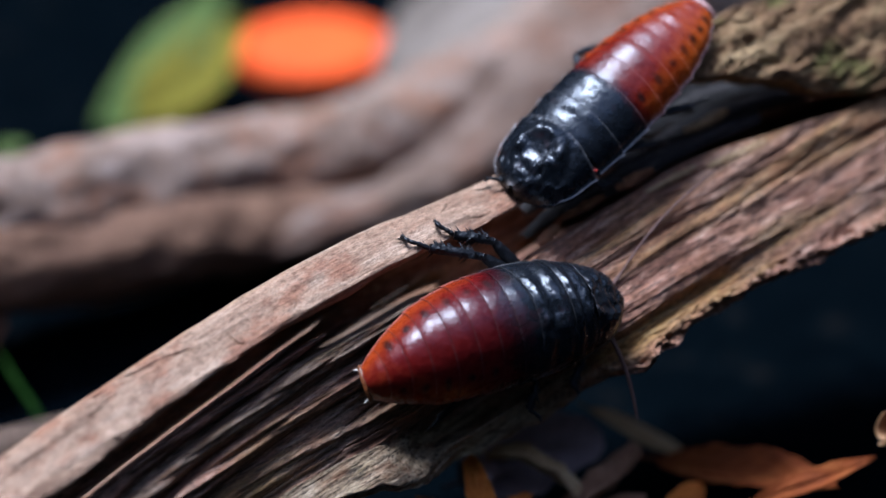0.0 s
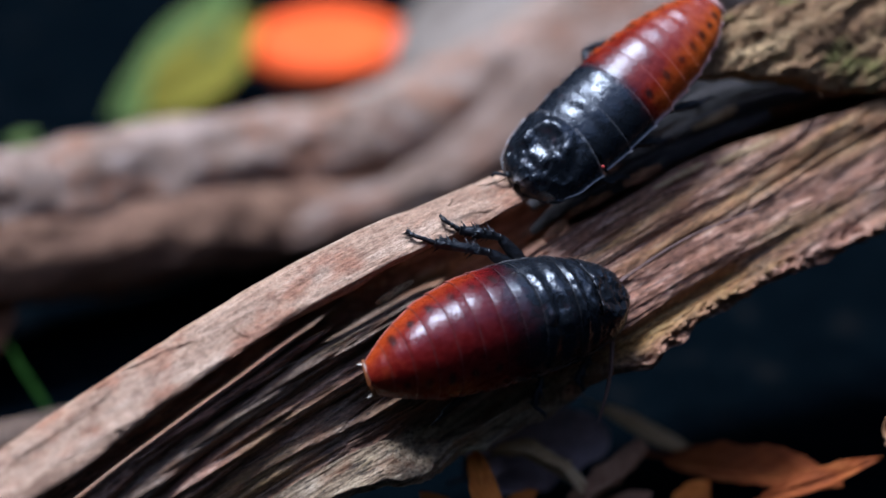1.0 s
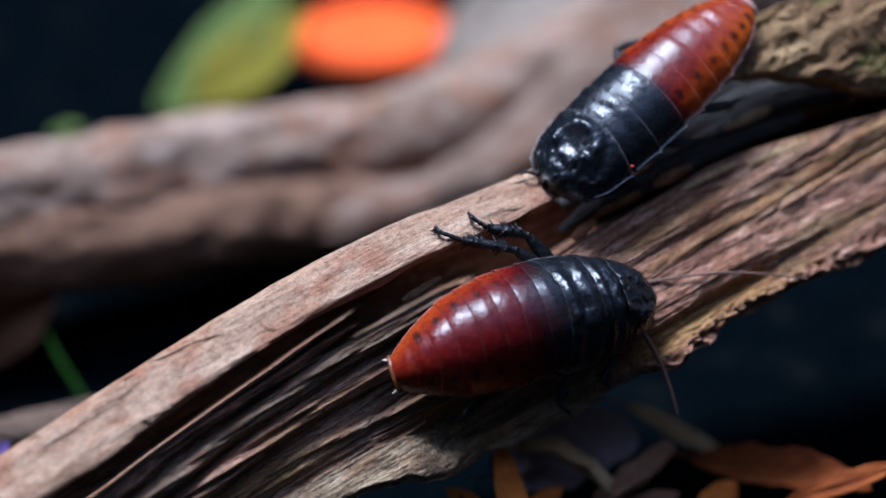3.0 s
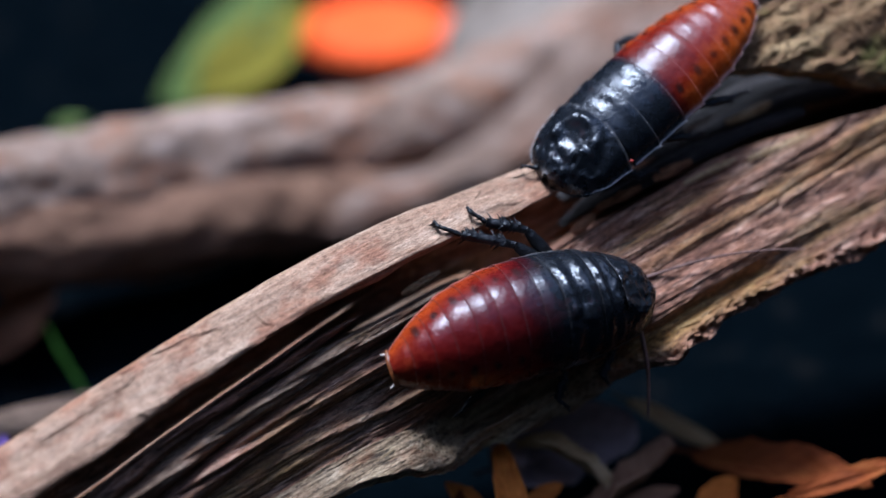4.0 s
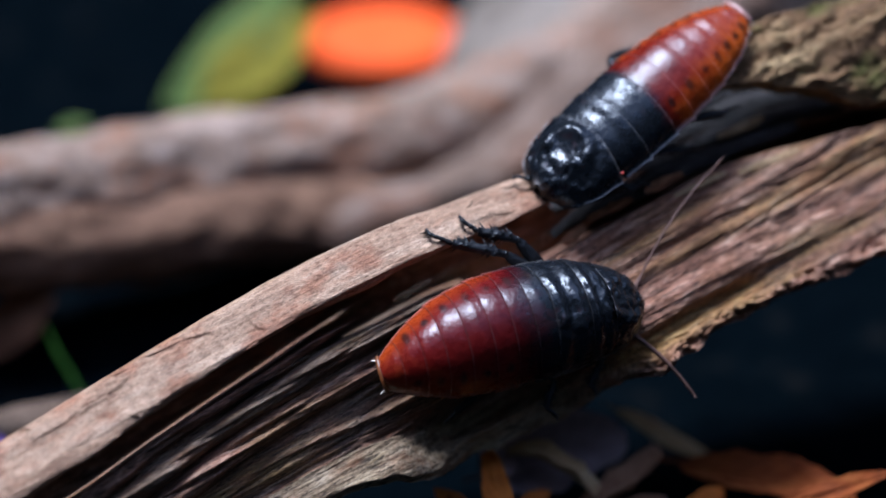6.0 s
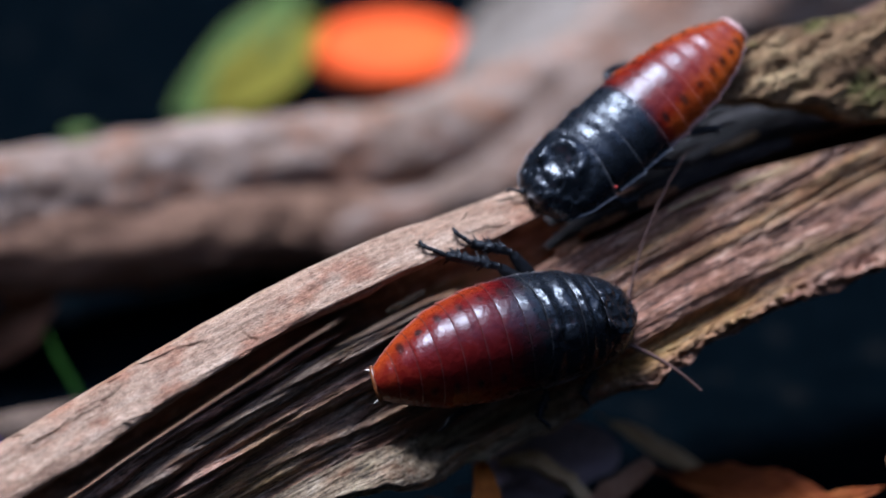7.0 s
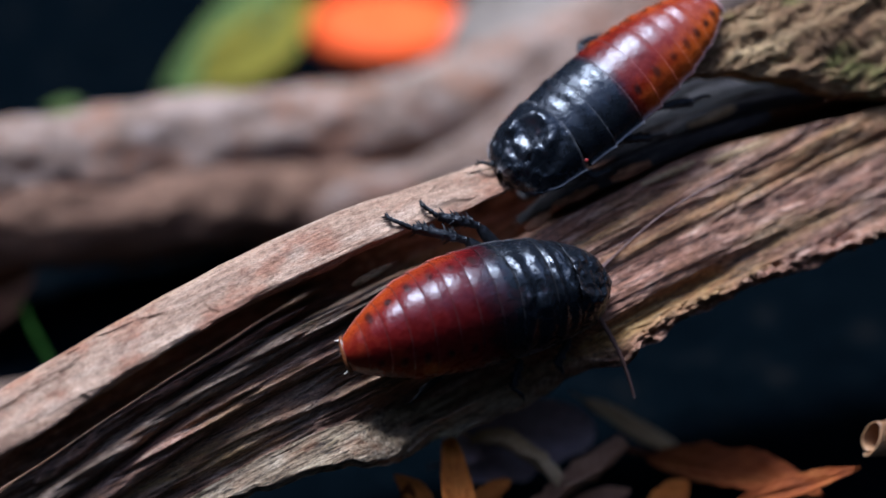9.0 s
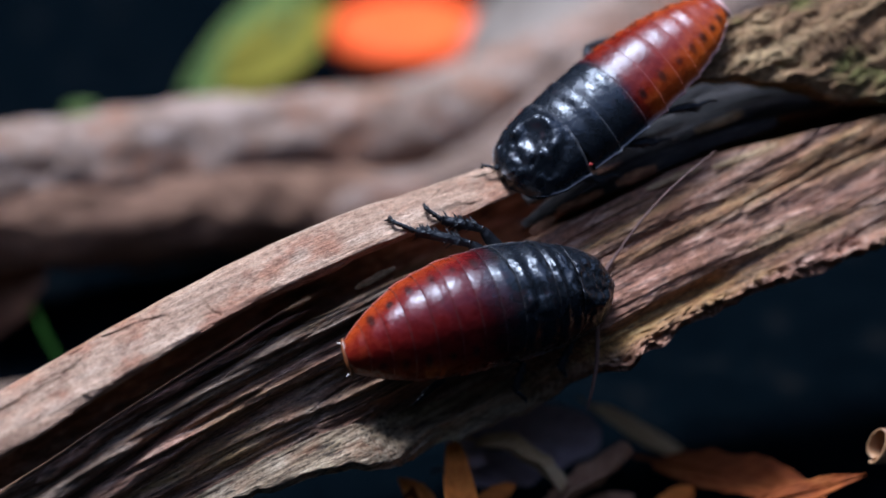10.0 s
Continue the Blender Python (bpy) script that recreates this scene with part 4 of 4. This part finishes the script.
leaf("little orange leaf among the dry leaves", M_LEAF_BRIGHT, (59.6, -63.4, -32.0), (68.8, -54.0, -36.0), (0.2, 0.6, 0.8), 8, 0.2, 0.4, seed=17)
leaf("dim brown leaf low among the others", M_LEAF_BROWN, (40.6, -61.2, -34.0), (55.4, -56.9, -36.0), (0.1, 0.7, 0.7), 6, 0.2, 0.3, seed=21)
leaf("long narrow olive leaf", M_LEAF_STRAW, (44.6, -37.0, -50.0), (74.0, -52.5, -62.0), (0.2, 0.7, 0.7), 6.5, 0.1, 0.3, seed=5)
leaf("broad orange-brown dry leaf lying on the soil", M_LEAF_ORANGE, (60.2, -50.1, -47.0), (98.0, -54.5, -24.0), (0.3, 0.55, 0.8), 12, -0.1, 0.35, seed=6, taper=0.55)
rolled = leaf("narrow orange-brown dry leaf with a rolled pale tip", M_LEAF_ORANGE, (79.0, -57.2, -26.0), (105.0, -47.0, -16.0), (0.2, 0.6, 0.8), 5.5, 0.12, 0.35, seed=18)


def rolled_tip():
    """A leaf end rolled into an open scroll."""
    way = np.array((0.85, 0.06, -0.5))
    way /= np.linalg.norm(way)
    up = np.array((0.1, 0.96, 0.28))
    out = np.cross(way, up)
    t = np.linspace(0, 1, 40)[:, None]
    d = np.linspace(0, 22, 30)[None]
    angle = -1.9 + 6.6 * t
    radius = (4.5 - 1.5 * t) * (1 + 0.02 * d) + 0.3 * fbm(t * 4, d * 0.15, 2.0, 3, 331)
    start = np.array((27.6, 16.8, 12.0))
    shell = lambda r: start + (d + 0.8 * np.sin(angle * 1.3))[..., None] * way + (r * np.sin(angle))[..., None] * up + (0.62 * r * np.cos(angle))[..., None] * out
    return grid_mesh("rolled_tip", np.concatenate([shell(radius), shell(radius - 0.45)[:, ::-1]], 1), wrap_b=True, cap=True, attrs={"rib": np.concatenate([0 * radius, 0 * radius], 1)})


part("rolled_tip", rolled_tip(), M_LEAF_TAN, rolled, "pale tan rolled leaf tip")
leaf("fresh green leaf lying behind the branch", M_LEAF_GREEN, (-108, 50, -292), (-56, 112, -300), (-0.3, 0.4, 0.9), 23, 0.1, 0.2, seed=9, group="leaves behind the branch")
leaf("yellow-green leaf beside the green one", M_LEAF_YELLOW, (-92, 56, -284), (-50, 96, -296), (0.0, 0.4, 0.9), 26, 0.1, 0.2, seed=10, group="leaves behind the branch")

leaf("large pale brown dead leaf behind the branch", M_LEAF_PALE, (0, 72, -288), (92, 128, -300), (-0.2, 0.5, 0.85), 46, 0.1, 0.2, seed=15, group="leaves behind the branch")
leaf("dim brown dry leaf on the soil", M_LEAF_DARK, (-128, -30, -112), (-108, -4, -116), (0.3, 0.7, 0.6), 16, 0.1, 0.2, seed=11, group="leaves behind the branch")
leaf("tiny fallen purple flower petal", M_PETAL, (-105.5, -47.5, -40), (-104, -44, -41), (0, 0.5, 0.8), 3, 0.1, 0.2, seed=12, group="", name="petal")
leaf("small green moss leaf behind the branch", M_LEAF_GREEN, (-126, 39, -190), (-116, 43, -196), (0.0, 0.6, 0.8), 5, 0.1, 0.2, seed=13, group="leaves behind the branch")
fruit = new("orange_fruit")
fruit.matrix_world = pose(-0.0255, 0.346, 0.0065, 4, 0, 0)
tagged(fruit, "bright orange round slice of fruit lying on the soil", "fruit")


def slice_ring(profile, seed):
    """A round slice turned from (radius, height) knots, slightly out of round."""
    r, z = np.array(profile, float).T[:, :, None]
    th = np.linspace(0, 2 * np.pi, 72, endpoint=False)
    r = r * (1 + 0.03 * fbm(np.cos(th) * 1.2, np.sin(th) * 1.2, 0.3, 3, seed))
    return grid_mesh("slice", np.stack([r * np.cos(th), r * np.sin(th), z + 0 * th], -1), wrap_b=True, cap=True)


part("flesh", slice_ring(((0.5, 5.6), (12, 5.9), (22, 5.4), (29, 4.6), (30.5, 3.4), (30.5, -3), (28, -4.5), (0.5, -4.8)), 5), M_FLESH, fruit, "moist orange flesh")
part("rind", slice_ring(((30.6, 4.4), (32.2, 4.0), (33.0, 1.5), (32.8, -3), (31.5, -5.5), (30.6, -5.0), (30.6, 4.2)), 6), M_RIND, fruit, "thin orange rind")
blade = part("grass_blade", tube("grass_blade", ((-94, -44, -96), (-98, -36, -96), (-104, -27, -98), (-108, -20, -101)), (1.1, 1.0, 0.8, 0.2), 8, 0.25, steps=24), M_GRASS)
blade.matrix_world = rigid(PLAN)
tagged(blade, "single green blade of grass", "grass")


def motions():
    # the stouter cockroach shifts forward and lifts its front a little
    pivot = Vector((18, -15, 0))
    rows = []
    for t, du, dv, dw, rx, ry, rz in (
        (0, 0, 0, 0, 0, 0, 0), (4.5, 0, 0, 0, 0, 0, 0), (5.7, 0.02, 0, 0, 0, 0.05, 0.05), (7.0, 0.35, 0.35, 0, 0, 1.0, 0.33), (7.5, 0.85, 0.6, 0, 0.2, 1.3, 0.36),
        (8.0, 1.1, 1.05, 0, 0.4, 1.45, 0.5), (8.5, 1.38, 1.5, 0, 0.5, 1.5, 1.0), (9.0, 1.47, 1.6, 0, 0.5, 1.6, 1.15), (9.5, 1.44, 1.75, 0, 0.6, 1.9, 1.4), (10.0, 1.35, 1.8, 0, 0.6, 1.9, 1.46),
    ):
        turn = pose(0, 0, 0, 0, ry, 0) @ pose(0, 0, 0, rx, 0, 0) @ pose(0, 0, 0, 0, 0, rz)
        shift = Matrix.Translation(pivot + Vector((du, dv, dw))) @ turn @ Matrix.Translation(-pivot)
        rows.append((t, rigid(PLAN @ shift @ PLAN.inverted() @ POSE_A)))
    walk(roach_a, rows)
    # its two gripping feet stay where they are
    for planted in (leg_front, leg_middle):
        walk(planted, [(t, m.inverted() @ POSE_A) for t, m in rows])

    # the antennae sweep: seconds, heading below the horizontal in degrees
    def sweep(ob, base, lean, rows):
        made = []
        for t, angle in rows:
            c, s = math.cos(radians(angle)), math.sin(radians(angle))
            x = Vector((c * math.cos(lean), -s * math.cos(lean), -math.sin(lean)))
            z = Vector((0, 0, 1))
            y = z.cross(x).normalized()
            z = x.cross(y)
            m = Matrix(((x.x, y.x, z.x, base[0]), (x.y, y.y, z.y, base[1]), (x.z, y.z, z.z, base[2]), (0, 0, 0, 1)))
            made.append((t, POSE_A.inverted() @ rigid(PLAN @ m)))
        walk(ob, made)

    sweep(antenna_near, NEAR_BASE, radians(6), (
        (0, 72), (0.2, 81), (0.4, 89), (0.6, 95), (0.8, 98), (1.0, 98), (1.2, 93), (1.4, 86), (1.6, 79), (1.8, 82), (2.0, 86), (2.2, 79), (2.5, 60), (2.7, 62), (3.2, 68), (3.8, 76),
        (4.1, 85), (4.5, 85), (4.8, 79), (5.0, 67), (5.2, 57), (5.5, 49), (5.7, 47), (6.3, 40), (6.8, 35), (7.0, 30), (7.3, 25), (7.5, 15), (7.8, 15), (8.0, 15), (8.2, 23),
        (8.4, 43), (8.6, 54), (8.8, 60), (9.0, 64), (9.2, 73), (9.4, 87), (9.7, 87), (10.0, 94),
    ))
    sweep(antenna_far, FAR_BASE, radians(2), (
        (0, -46), (0.5, -40), (1.0, -26), (1.4, -12), (1.6, -4), (2.0, -2), (2.5, 0), (2.7, 3), (3.2, -6), (3.8, -15), (4.0, -10), (4.5, -5), (4.8, -4), (5.0, -8), (5.3, -28),
        (5.7, -48), (6.3, -62), (6.8, -69), (7.1, -69), (7.5, -60), (7.8, -51), (8.0, -45), (8.5, -36), (9.0, -36), (9.5, -44), (10.0, -48),
    ))


motions()
